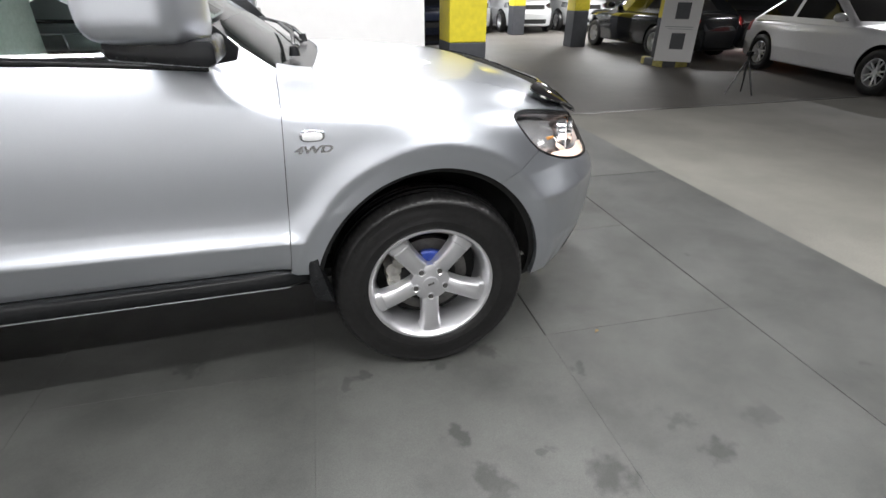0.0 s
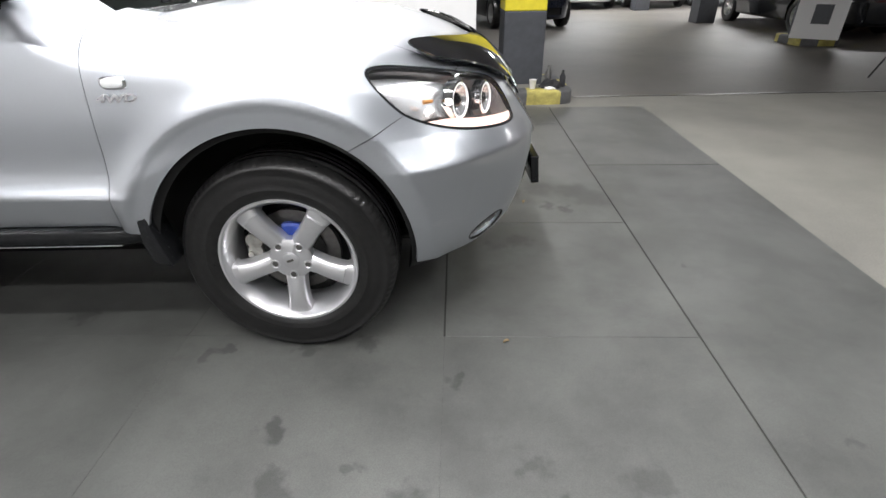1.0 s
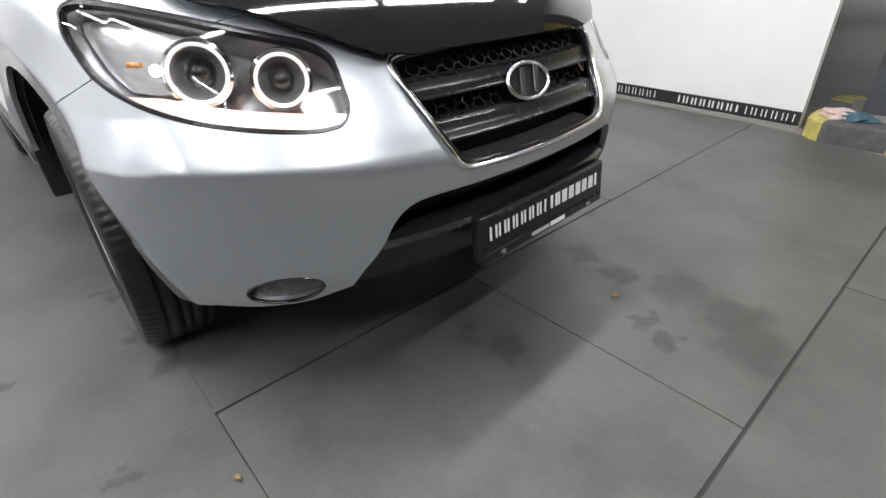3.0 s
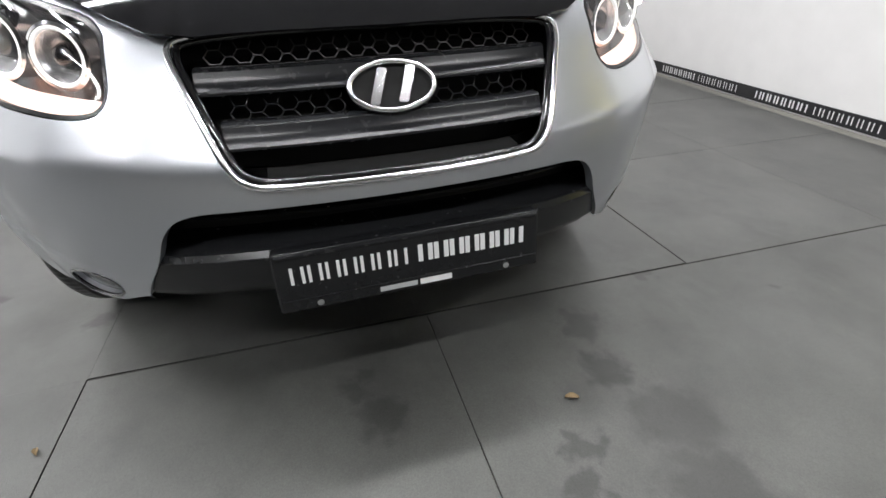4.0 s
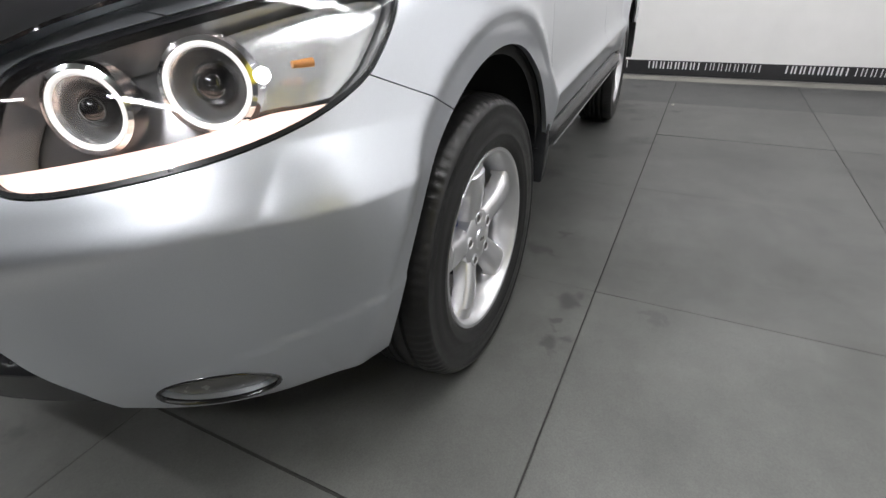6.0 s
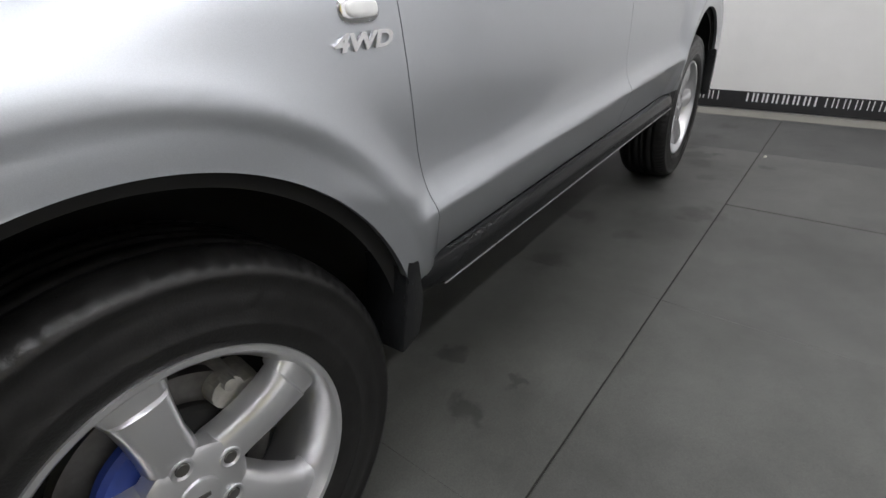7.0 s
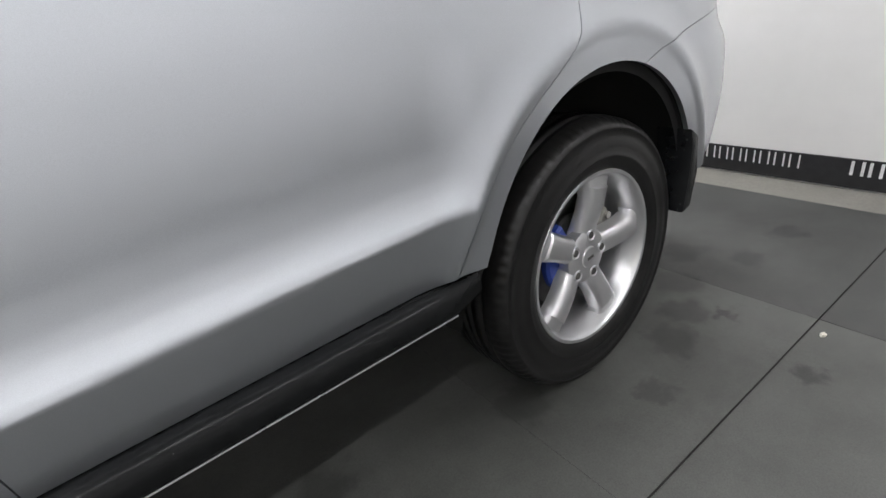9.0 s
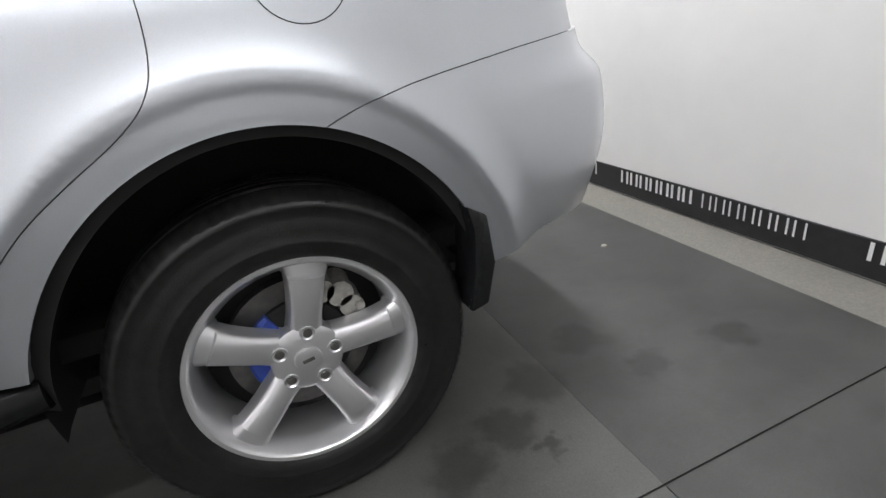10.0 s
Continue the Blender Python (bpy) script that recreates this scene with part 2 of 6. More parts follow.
# ---- the shape of the silver car: front axle at x = 0, nose towards +x, left side +y ----
def pch(x, xs, ys):
    """Smooth monotone curve through the knots."""
    xs, ys = np.asarray(xs, float), np.asarray(ys, float)
    h, d = np.diff(xs), np.diff(ys) / np.diff(xs)
    m = np.zeros_like(ys)
    ok = d[:-1] * d[1:] > 0
    w1, w2 = 2 * h[1:] + h[:-1], h[1:] + 2 * h[:-1]
    with np.errstate(divide="ignore", invalid="ignore"):
        hm = (w1 + w2) / (w1 / d[:-1] + w2 / d[1:])
    m[1:-1] = np.where(ok, np.nan_to_num(hm), 0.0)
    m[0], m[-1] = d[0], d[-1]
    x = np.clip(x, xs[0], xs[-1])
    i = np.clip(np.searchsorted(xs, x) - 1, 0, len(xs) - 2)
    t = (x - xs[i]) / h[i]
    return (ys[i] * (1 + 2 * t) * (1 - t) ** 2 + h[i] * m[i] * t * (1 - t) ** 2
            + ys[i + 1] * t * t * (3 - 2 * t) + h[i] * m[i + 1] * t * t * (t - 1))


def smax(f, g, k):
    h = np.maximum(k - np.abs(f - g), 0.0) / k
    return np.maximum(f, g) + h * h * k * 0.25


def step01(t):
    t = np.clip(t, 0, 1)
    return t * t * (3 - 2 * t)


WHEEL_Z = 0.3635
ARCHES = ((0.0, 0.372, 0.425, 0.458), (-2.70, 0.372, 0.432, 0.474))


def arch_gap(x, z):
    """How far a point of the side lies outside the wheel openings."""
    out = None
    for cx, cz, rx, rz in ARCHES:
        r = np.sqrt(((x - cx) / rx) ** 2 + ((z - cz) / rz) ** 2)
        g = (r - 1) * 0.445
        out = g if out is None else np.minimum(out, g)
    return out


def side_width(x, z):
    c = 0.630 + 0.023 * np.clip(-(x + 0.46), 0, 3)          # the crease along the doors climbs to the rear
    zz = np.clip(z - c, -0.6, 0.6)
    door = np.where(zz < 0, 0.916 + 0.31 * zz - 0.2 * zz * zz, 0.0)
    up = pch(zz, (0, 0.010, 0.025, 0.045, 0.075, 0.12, 0.20, 0.30, 0.38, 0.44, 0.50, 0.56), (0.916, 0.9122, 0.9035, 0.8945, 0.8885, 0.8862, 0.8868, 0.884, 0.876, 0.864, 0.847, 0.825))
    w = np.where(zz < 0, door, up)
    plain = pch(z, (0.2, 0.35, 0.5, 0.7, 0.85, 0.95, 1.02, 1.08, 1.14, 1.2), (0.87, 0.893, 0.904, 0.906, 0.900, 0.888, 0.876, 0.858, 0.838, 0.81))
    fade = 0.12 + 0.30 * step01((z - 0.66) / 0.16)
    k = step01((x + 0.50) / fade) + step01((-2.20 - x) / 0.12)   # wings have no crease
    w = w * (1 - k) + plain * k
    corner = np.where(z < 0.680, 0.938 - 0.19 * (0.680 - z), 0.938 - 0.42 * np.clip(z - 0.680, 0, 0.09) - 0.19 * np.clip(z - 0.77, 0, 1) - 0.12 * np.clip(z - 0.85, 0, 1)) + 0.007 * step01((0.500 - 0.22 * np.clip(x - 0.47, 0, 0.3) - z) / 0.014)
    corner = corner + 0.024 * step01((x - 0.10) / 0.28) * step01((0.82 - x) / 0.34) * step01((0.88 - z) / 0.28)
    k = step01((x - 0.28) / 0.25)                                # the bumper's own edge
    w = w * (1 - k) + corner * k
    for hx, hz in ((-1.375, 0.990), (-2.300, 1.100)):       # finger dishes under the door handles
        r = np.sqrt(((x - hx) / 0.088) ** 2 + ((z - hz) / 0.046) ** 2)
        w = w - 0.014 * step01((1.0 - r) / 0.55)
    d = arch_gap(x, z)
    swell = 0.016 * np.clip((0.16 - d) / 0.085, 0, 1) ** 2          # the wing swells to a soft edge round the arch
    lip = 0.016 - 0.0050 * step01((0.075 - d) / 0.032) - 0.0125 * np.clip(1 - d / 0.075, -4, 1)              # then leans in towards the opening
    return w - smax(-np.where(d > 0.075, swell, 0.016), -lip, 0.008)


N_FRONT, N_REAR, BOW = 4.0, 3.5, 0.24
NOSE_Z = (0.20, 0.26, 0.32, 0.40, 0.50, 0.60, 0.644, 0.70, 0.76, 0.82, 0.87, 0.92, 0.97, 1.05)
NOSE_X = (0.70, 0.795, 0.850, 0.888, 0.909, 0.915, 0.912, 0.886, 0.850, 0.815, 0.780, 0.730, 0.66, 0.45)
TAIL_Z = (0.25, 0.35, 0.50, 0.68, 0.80, 0.88, 0.95, 1.1, 1.3)
TAIL_X = (-3.36, -3.52, -3.67, -3.735, -3.72, -3.645, -3.63, -3.62, -3.59)
HOOD_X = (-0.9, -0.66, -0.55, -0.44, -0.2, 0.0, 0.2, 0.38, 0.50, 0.60, 0.70, 0.80, 0.9)
HOOD_Z = (1.34, 1.30, 1.19, 1.136, 1.112, 1.100, 1.085, 1.062, 1.040, 1.010, 0.965, 0.890, 0.78)


def lower_body(p):
    x, a, z = p[:, 0], np.abs(p[:, 1]), p[:, 2]
    w = side_width(x, z)
    n = N_FRONT
    lf = pch(z - 0.05 * np.minimum(a, 0.85) ** 2, NOSE_Z, NOSE_X) + 0.5 - BOW * np.minimum(a, 0.75) ** 2
    lr = -2.60 - pch(z, TAIL_Z, TAIL_X)
    fx = np.clip(x + 0.5, 0, None) / lf
    rx = np.clip(-2.60 - x, 0, None) / lr
    plan = ((fx ** n + rx ** N_REAR + (a / w) ** n) ** (1 / n) - 1) * w
    top = z - (pch(x, HOOD_X, HOOD_Z) - 0.030 * (a / 0.75) ** 2 - 0.02 * np.clip((a - 0.62) / 0.2, 0, 1) ** 2)
    f = smax(plan, top * 0.9, 0.10)
    return smax(f, 0.20 - z, 0.06)


def upper_body(p):
    x, a, z = p[:, 0], np.abs(p[:, 1]), p[:, 2]
    inset = 0.055 * step01((x + 0.74) / 0.20) * step01((1.28 - z) / 0.16)          # the pillar's foot
    side = a - (0.846 - 0.30 * (z - 1.12) - 0.25 * np.clip(z - 1.12, 0, 1) ** 2 - inset)
    screen = (x + 0.33 + 1.50 * (z - 1.10) + 0.28 * a * a) * 0.56
    roof = (z - (1.715 - 0.05 * (a / 0.7) ** 2 - 0.030 * (x + 1.9) ** 2)) * 0.98
    tail = (-3.58 - x + 0.42 * (z - 1.1) + 0.10 * a * a) * 0.92
    f = smax(side, screen, 0.10)
    f = smax(f, tail, 0.14)
    f = smax(f, roof, 0.14)
    return smax(f, 1.04 - z, 0.02)


def side_at(x, z):
    """Half width of the lower body at x, z."""
    lo, hi = np.full(np.shape(x), 0.3) + 0 * np.asarray(z), np.full(np.shape(x), 1.1) + 0 * np.asarray(z)
    x, z = np.broadcast_to(x, lo.shape).ravel(), np.broadcast_to(z, lo.shape).ravel()
    lo, hi = lo.ravel(), hi.ravel()
    for _ in range(30):
        m = (lo + hi) / 2
        ins = lower_body(np.stack((x, m, z), 1)) < 0
        lo, hi = np.where(ins, m, lo), np.where(ins, hi, m)
    return lo


def nose_at(y, z):
    """How far forward the lower body reaches at y, z."""
    y, z = np.broadcast_arrays(np.asarray(y, float), np.asarray(z, float))
    y, z = y.ravel(), z.ravel()
    lo, hi = np.full(len(y), 0.2), np.full(len(y), 1.1)
    for _ in range(30):
        m = (lo + hi) / 2
        ins = lower_body(np.stack((m, y, z), 1)) < 0
        lo, hi = np.where(ins, m, lo), np.where(ins, hi, m)
    return lo

# ---- mesh tools ----
def mesh_from(name, V, F, N=None, smooth=True):
    me = bpy.data.meshes.new(name)
    me.from_pydata([tuple(map(float, v)) for v in V], [], [tuple(map(int, f)) for f in F])
    if smooth:
        me.polygons.foreach_set("use_smooth", [True] * len(me.polygons))
    me.update()
    if N is not None:
        me.normals_split_custom_set_from_vertices([tuple(map(float, n)) for n in N])
    return me


def put(name, me, material, parent=None, label="", m=None):
    ob = new(name, me)
    if material is not None and not me.materials:
        me.materials.append(material)
    if m is not None:
        ob.matrix_basis = m
    if parent is not None:
        ob.parent = parent
    if label:
        ob["label"] = label
    return ob


def part(name, bm, material, parent=None, label="", m=None, smooth=None):
    """Link a bmesh as one object. smooth: the angle in degrees below which edges are shaded round."""
    me = bpy.data.meshes.new(name)
    bmesh.ops.recalc_face_normals(bm, faces=bm.faces)
    if smooth:
        for f in bm.faces:
            f.smooth = True
        for e in bm.edges:
            e.smooth = len(e.link_faces) == 2 and e.calc_face_angle(0) < radians(smooth)
    bm.to_mesh(me)
    bm.free()
    return put(name, me, material, parent, label, m)


def box_bm(x0, x1, y0, y1, z0, z1, bevel=0.0, segments=2):
    bm = bmesh.new()
    bmesh.ops.create_cube(bm, size=1, matrix=Matrix.Translation(((x0 + x1) / 2, (y0 + y1) / 2, (z0 + z1) / 2)) @ Matrix.Diagonal((x1 - x0, y1 - y0, z1 - z0, 1)))
    if bevel:
        bmesh.ops.bevel(bm, geom=bm.edges[:], offset=bevel, segments=segments, affect="EDGES", profile=0.5)
    return bm


def join_bm(*bms):
    out = bms[0]
    for other in bms[1:]:
        me = bpy.data.meshes.new("tmp")
        other.to_mesh(me)
        other.free()
        out.from_mesh(me)
        bpy.data.meshes.remove(me)
    return out


def cyl_bm(p0, p1, r0, r1=None, seg=16, caps=True):
    p0, p1 = Vector(p0), Vector(p1)
    bm = bmesh.new()
    turn = (p1 - p0).to_track_quat("Z", "Y").to_matrix().to_4x4()
    bmesh.ops.create_cone(bm, cap_ends=caps, segments=seg, radius1=r0, radius2=r0 if r1 is None else r1, depth=(p1 - p0).length, matrix=Matrix.Translation((p0 + p1) / 2) @ turn)
    return bm


def lathe(profile, seg=64, axis="y"):
    """Spin (radius, along) pairs round the y axis: vertices and faces."""
    V, F = [], []
    n = len(profile)
    for i in range(seg):
        t = 2 * math.pi * i / seg
        for r, h in profile:
            V.append((r * math.cos(t), h, r * math.sin(t)))
    for i in range(seg):
        for j in range(n - 1):
            F.append((i * n + j, i * n + j + 1, (i + 1) % seg * n + j + 1, (i + 1) % seg * n + j))
    return V, F


def lathe_bm(profile, seg=64):
    bm = bmesh.new()
    V, F = lathe(profile, seg)
    vs = [bm.verts.new(v) for v in V]
    for f in F:
        bm.faces.new([vs[i] for i in f])
    bmesh.ops.remove_doubles(bm, verts=bm.verts[:], dist=1e-6)
    return bm


def sweep_bm(points, radius, seg=8, closed=False, flat=1.0, up=(0, 0, 1)):
    """A tube along points."""
    bm = bmesh.new()
    pts = [Vector(p) for p in points]
    n = len(pts)
    rings = []
    for i, p in enumerate(pts):
        a = pts[(i - 1) % n] if closed or i else pts[0]
        b = pts[(i + 1) % n] if closed or i < n - 1 else pts[-1]
        d = (b - a).normalized()
        s = d.cross(Vector(up))
        s = s.normalized() if s.length > 1e-4 else Vector((1, 0, 0))
        u = s.cross(d)
        rings.append([bm.verts.new(p + s * (radius * math.cos(2 * math.pi * k / seg)) + u * (radius * flat * math.sin(2 * math.pi * k / seg))) for k in range(seg)])
    for i in range(n if closed else n - 1):
        r0, r1 = rings[i], rings[(i + 1) % n]
        for k in range(seg):
            bm.faces.new((r0[k], r0[(k + 1) % seg], r1[(k + 1) % seg], r1[k]))
    if not closed:
        bm.faces.new(rings[0]), bm.faces.new(rings[-1])
    return bm


def prism_bm(outline, depth, bevel=0.0, segments=2):
    """An outline in x, z drawn out from y = 0 to y = depth."""
    bm = bmesh.new()
    f = bm.faces.new([bm.verts.new((x, 0, z)) for x, z in outline])
    ext = bmesh.ops.extrude_face_region(bm, geom=[f])
    bmesh.ops.translate(bm, verts=[v for v in ext["geom"] if isinstance(v, bmesh.types.BMVert)], vec=(0, depth, 0))
    if bevel:
        bmesh.ops.bevel(bm, geom=bm.edges[:], offset=bevel, segments=segments, affect="EDGES", profile=0.5)
    return bm


def text_bm(words, height, depth=0.004):
    """Raised words in x, z, from the origin, with their front at -y."""
    cu = bpy.data.curves.new("words", "FONT")
    cu.body, cu.size, cu.extrude, cu.offset = words, height / 0.7, depth / 2, 0.0012
    ob = bpy.data.objects.new("words", cu)
    scene.collection.objects.link(ob)
    bpy.context.view_layer.update()
    me = bpy.data.meshes.new_from_object(ob.evaluated_get(bpy.context.evaluated_depsgraph_get()))
    bpy.data.objects.remove(ob)
    bm = bmesh.new()
    bm.from_mesh(me)
    bmesh.ops.rotate(bm, verts=bm.verts[:], cent=(0, 0, 0), matrix=Matrix.Rotation(radians(90), 3, "X"))
    return bm


# -- smooth shells from a field --
def gradient(fn, P, e=0.0015):
    G = np.empty_like(P)
    for k in range(3):
        d = np.zeros(3)
        d[k] = e
        G[:, k] = (fn(P + d) - fn(P - d)) / (2 * e)
    return G


def shell(fn, lo, hi, h):
    """The zero surface of fn within a box: vertices, normals, triangles."""
    xs, ys, zs = (np.arange(a, b + h, h) for a, b in zip(lo, hi))
    nx, ny, nz = len(xs), len(ys), len(zs)
    Y, Z = np.meshgrid(ys, zs, indexing="ij")
    S = np.empty((nx, ny, nz), np.float32)
    yz = np.stack((Y.ravel(), Z.ravel()), 1)
    for i0 in range(0, nx, 40):
        sx = xs[i0:i0 + 40]
        P = np.empty((len(sx) * len(yz), 3))
        P[:, 0] = np.repeat(sx, len(yz))
        P[:, 1:] = np.tile(yz, (len(sx), 1))
        S[i0:i0 + 40] = fn(P).reshape(len(sx), ny, nz)
    inside = S < 0
    corner = [inside[i:nx - 1 + i, j:ny - 1 + j, k:nz - 1 + k] for i in (0, 1) for j in (0, 1) for k in (0, 1)]
    total = sum(c.astype(np.int8) for c in corner)
    act = (total > 0) & (total < 8)
    idx = -np.ones(act.shape, np.int64)
    idx[act] = np.arange(act.sum())
    cells = np.argwhere(act)
    V = np.stack((xs[cells[:, 0]], ys[cells[:, 1]], zs[cells[:, 2]]), 1) + h / 2
    for _ in range(5):
        f, g = fn(V), gradient(fn, V)
        stp = f[:, None] * g / np.maximum((g * g).sum(1), 0.05)[:, None]
        V = V - np.clip(stp, -h, h) * 0.9
    G = gradient(fn, V, 0.004)
    N = G / np.maximum(np.linalg.norm(G, axis=1), 1e-9)[:, None]
    quads = []
    for ax in range(3):
        sl0 = [slice(1, -1)] * 3
        sl0[ax] = slice(0, -1)
        sl1 = list(sl0)
        sl1[ax] = slice(1, None)
        a, b = inside[tuple(sl0)], inside[tuple(sl1)]
        cross = np.argwhere(a != b)
        off = np.ones(3, int)
        off[ax] = 0
        base = cross + off
        o1, o2 = [k for k in range(3) if k != ax]
        q = []
        for d1, d2 in ((1, 1), (0, 1), (0, 0), (1, 0)):
            c = base.copy()
            c[:, o1] -= d1
            c[:, o2] -= d2
            q.append(idx[c[:, 0], c[:, 1], c[:, 2]])
        quads.append(np.stack(q, 1))
    Q = np.concatenate(quads)
    Q = Q[(Q >= 0).all(1)]
    T = np.concatenate((Q[:, [0, 1, 2]], Q[:, [0, 2, 3]]))
    fn_n = np.cross(V[T[:, 1]] - V[T[:, 0]], V[T[:, 2]] - V[T[:, 0]])
    flip = (fn_n * N[T].sum(1)).sum(1) < 0
    T[flip] = T[flip][:, ::-1]
    return V, N, T


def clip(S, field):
    """The part of a shell where field(points) < 0."""
    V, N, T = S
    g = field(V)
    g = np.where(np.abs(g) < 1e-7, 1e-7, g)
    ins = g < 0
    k = ins[T].sum(1)
    keep = [T[k == 3]]
    newV, newN = [V], [N]
    part_t = T[(k == 1) | (k == 2)]
    if len(part_t):
        E = np.concatenate([part_t[:, [0, 1]], part_t[:, [1, 2]], part_t[:, [2, 0]]])
        E = np.sort(E, 1)
        E = E[ins[E[:, 0]] != ins[E[:, 1]]]
        U = np.unique(E, axis=0)
        t = g[U[:, 0]] / (g[U[:, 0]] - g[U[:, 1]])
        newV.append(V[U[:, 0]] * (1 - t[:, None]) + V[U[:, 1]] * t[:, None])
        nn = N[U[:, 0]] * (1 - t[:, None]) + N[U[:, 1]] * t[:, None]
        newN.append(nn / np.linalg.norm(nn, axis=1)[:, None])
        key = {(a, b): i for i, (a, b) in enumerate(map(tuple, U))}
        n0 = len(V)

        def cut(a, b):
            return n0 + key[(a, b) if a < b else (b, a)]
        more = []
        for tri in part_t:
            tri = [int(v) for v in tri]
            c = [bool(ins[v]) for v in tri]
            for r in range(3):
                a, b, d = tri[r], tri[(r + 1) % 3], tri[(r + 2) % 3]
                ca, cb, cd = c[r], c[(r + 1) % 3], c[(r + 2) % 3]
                if ca and not cb and not cd:
                    more.append((a, cut(a, b), cut(a, d)))
                elif not ca and cb and cd:
                    p, q = cut(a, b), cut(a, d)
                    more.append((p, b, d))
                    more.append((p, d, q))
        keep.append(np.array(more, int).reshape(-1, 3))
    V, N, T = np.concatenate(newV), np.concatenate(newN), np.concatenate(keep)
    used = np.unique(T)
    remap = -np.ones(len(V), int)
    remap[used] = np.arange(len(used))
    return V[used], N[used], remap[T]


def mirrored(S):
    V, N, T = S
    s = np.array((1, -1, 1))
    return V * s, N * s, T[:, ::-1]


def both(S):
    """A half shell and its mirror image as one."""
    A, B = S, mirrored(S)
    return np.concatenate((A[0], B[0])), np.concatenate((A[1], B[1])), np.concatenate((A[2], B[2] + len(A[0])))


def shell_mesh(name, S, flange=0.012, lift=0.0):
    """A mesh with the field's own normals and with its edges turned in."""
    V, N, T = S
    V = V + N * lift
    if flange:
        E = np.concatenate((T[:, [0, 1]], T[:, [1, 2]], T[:, [2, 0]]))
        key = np.sort(E, 1)
        _, inv, cnt = np.unique(key, axis=0, return_inverse=True, return_counts=True)
        B = E[cnt[inv.ravel()] == 1]
        B = B[~((np.abs(V[B[:, 0], 1]) < 2e-3) & (np.abs(V[B[:, 1], 1]) < 2e-3))]
        n0 = len(V)
        a, b = B[:, 0], B[:, 1]
        va, vb = V[a], V[b]
        ia, ib = va - N[a] * flange, vb - N[b] * flange
        fn_n = np.cross(vb - va, ia - va)
        fn_n = -fn_n / np.maximum(np.linalg.norm(fn_n, axis=1), 1e-12)[:, None]
        m = len(B)
        FV = np.concatenate((va, vb, ib, ia))
        FN = np.concatenate((fn_n,) * 4)
        i = np.arange(m)
        FQ = np.stack((n0 + i + m, n0 + i, n0 + i + 3 * m, n0 + i + 2 * m), 1)
        V, N = np.concatenate((V, FV)), np.concatenate((N, FN))
        faces = [tuple(t) for t in T] + [tuple(q) for q in FQ]
    else:
        faces = [tuple(t) for t in T]
    return mesh_from(name, V, faces, N)


def poly_field(u, v, pts, rounds=2):
    """Signed distance (negative inside) to a closed outline with rounded corners."""
    P = np.array(pts, float)
    for _ in range(rounds):
        nxt = np.roll(P, -1, 0)
        P = np.stack((P * 0.75 + nxt * 0.25, P * 0.25 + nxt * 0.75), 1).reshape(-1, 2)
    q = np.stack((u, v), 1)
    d2 = np.full(len(q), 1e9)
    inside = np.zeros(len(q), bool)
    for a, b in zip(P, np.roll(P, -1, 0)):
        e = b - a
        w = q - a
        t = np.clip((w @ e) / (e @ e), 0, 1)
        r = w - t[:, None] * e
        d2 = np.minimum(d2, (r * r).sum(1))
        c = (a[1] > q[:, 1]) != (b[1] > q[:, 1])
        xi = a[0] + (q[:, 1] - a[1]) / (b[1] - a[1] + 1e-12) * e[0]
        inside ^= c & (q[:, 0] < xi)
    return np.where(inside, -1, 1) * np.sqrt(d2)


def rounded(pts, rounds=2):
    P = np.array(pts, float)
    for _ in range(rounds):
        nxt = np.roll(P, -1, 0)
        P = np.stack((P * 0.75 + nxt * 0.25, P * 0.25 + nxt * 0.75), 1).reshape(-1, 2)
    return P


def eased(pts, rounds=2):
    """An open line with its corners cut round."""
    P = np.array(pts, float)
    for _ in range(rounds):
        mid = np.stack((P[:-1] * 0.75 + P[1:] * 0.25, P[:-1] * 0.25 + P[1:] * 0.75), 1).reshape(-1, 2)
        P = np.concatenate((P[:1], mid, P[-1:]))
    return P


def line_side(u, v, pts):
    """Signed distance to an open line of points, negative on its right hand as it runs."""
    q = np.stack((u, v), 1)
    P = np.array(pts, float)
    best, sign = np.full(len(q), 1e9), np.ones(len(q))
    for i, (a, b) in enumerate(zip(P[:-1], P[1:])):
        e = b - a
        w = q - a
        t = (w @ e) / (e @ e)
        lo, hi = (-1e9 if i == 0 else 0), (1e9 if i == len(P) - 2 else 1)
        t = np.clip(t, lo, hi)
        r = w - t[:, None] * e
        d = np.sqrt((r * r).sum(1))
        s = np.sign(e[0] * w[:, 1] - e[1] * w[:, 0])
        near = d < best - 1e-9
        best, sign = np.where(near, d, best), np.where(near, s, sign)
    return best * sign

# ---- the booth and the garage ----
GRID = radians(-2.2)          # the floor panels lie slightly askew to the car


def on_grid(u, v):
    c, s = math.cos(GRID), math.sin(GRID)
    return (0.545 + u * c - v * s, -0.02 + u * s + v * c)


def far_edge(u):
    """Where the panels end along the banner wall."""
    if u > 0.9:
        return 2.64
    x, y = on_grid(u, 2.7)
    return 2.7 + (2.865 - 0.098 * (x - 0.9) - y)


floor = tagged(put("floor", mesh_from("floor", [(-40, -40, -0.004), (60, -40, -0.004), (60, 60, -0.004), (-40, 60, -0.004)], [(0, 1, 2, 3)], smooth=False), ASPHALT), "worn brown-grey concrete garage floor", "floor", kind="structure")
# bare concrete border round the booth
border = tagged(part("floor_border", join_bm(box_bm(-4.65, 9.5, -6.0, 3.0, -0.04, 0.0), box_bm(-4.65, 0.95, 3.0, 3.7, -0.04, 0.0)), CONCRETE), "pale bare concrete floor round the panels", "floor", kind="structure")
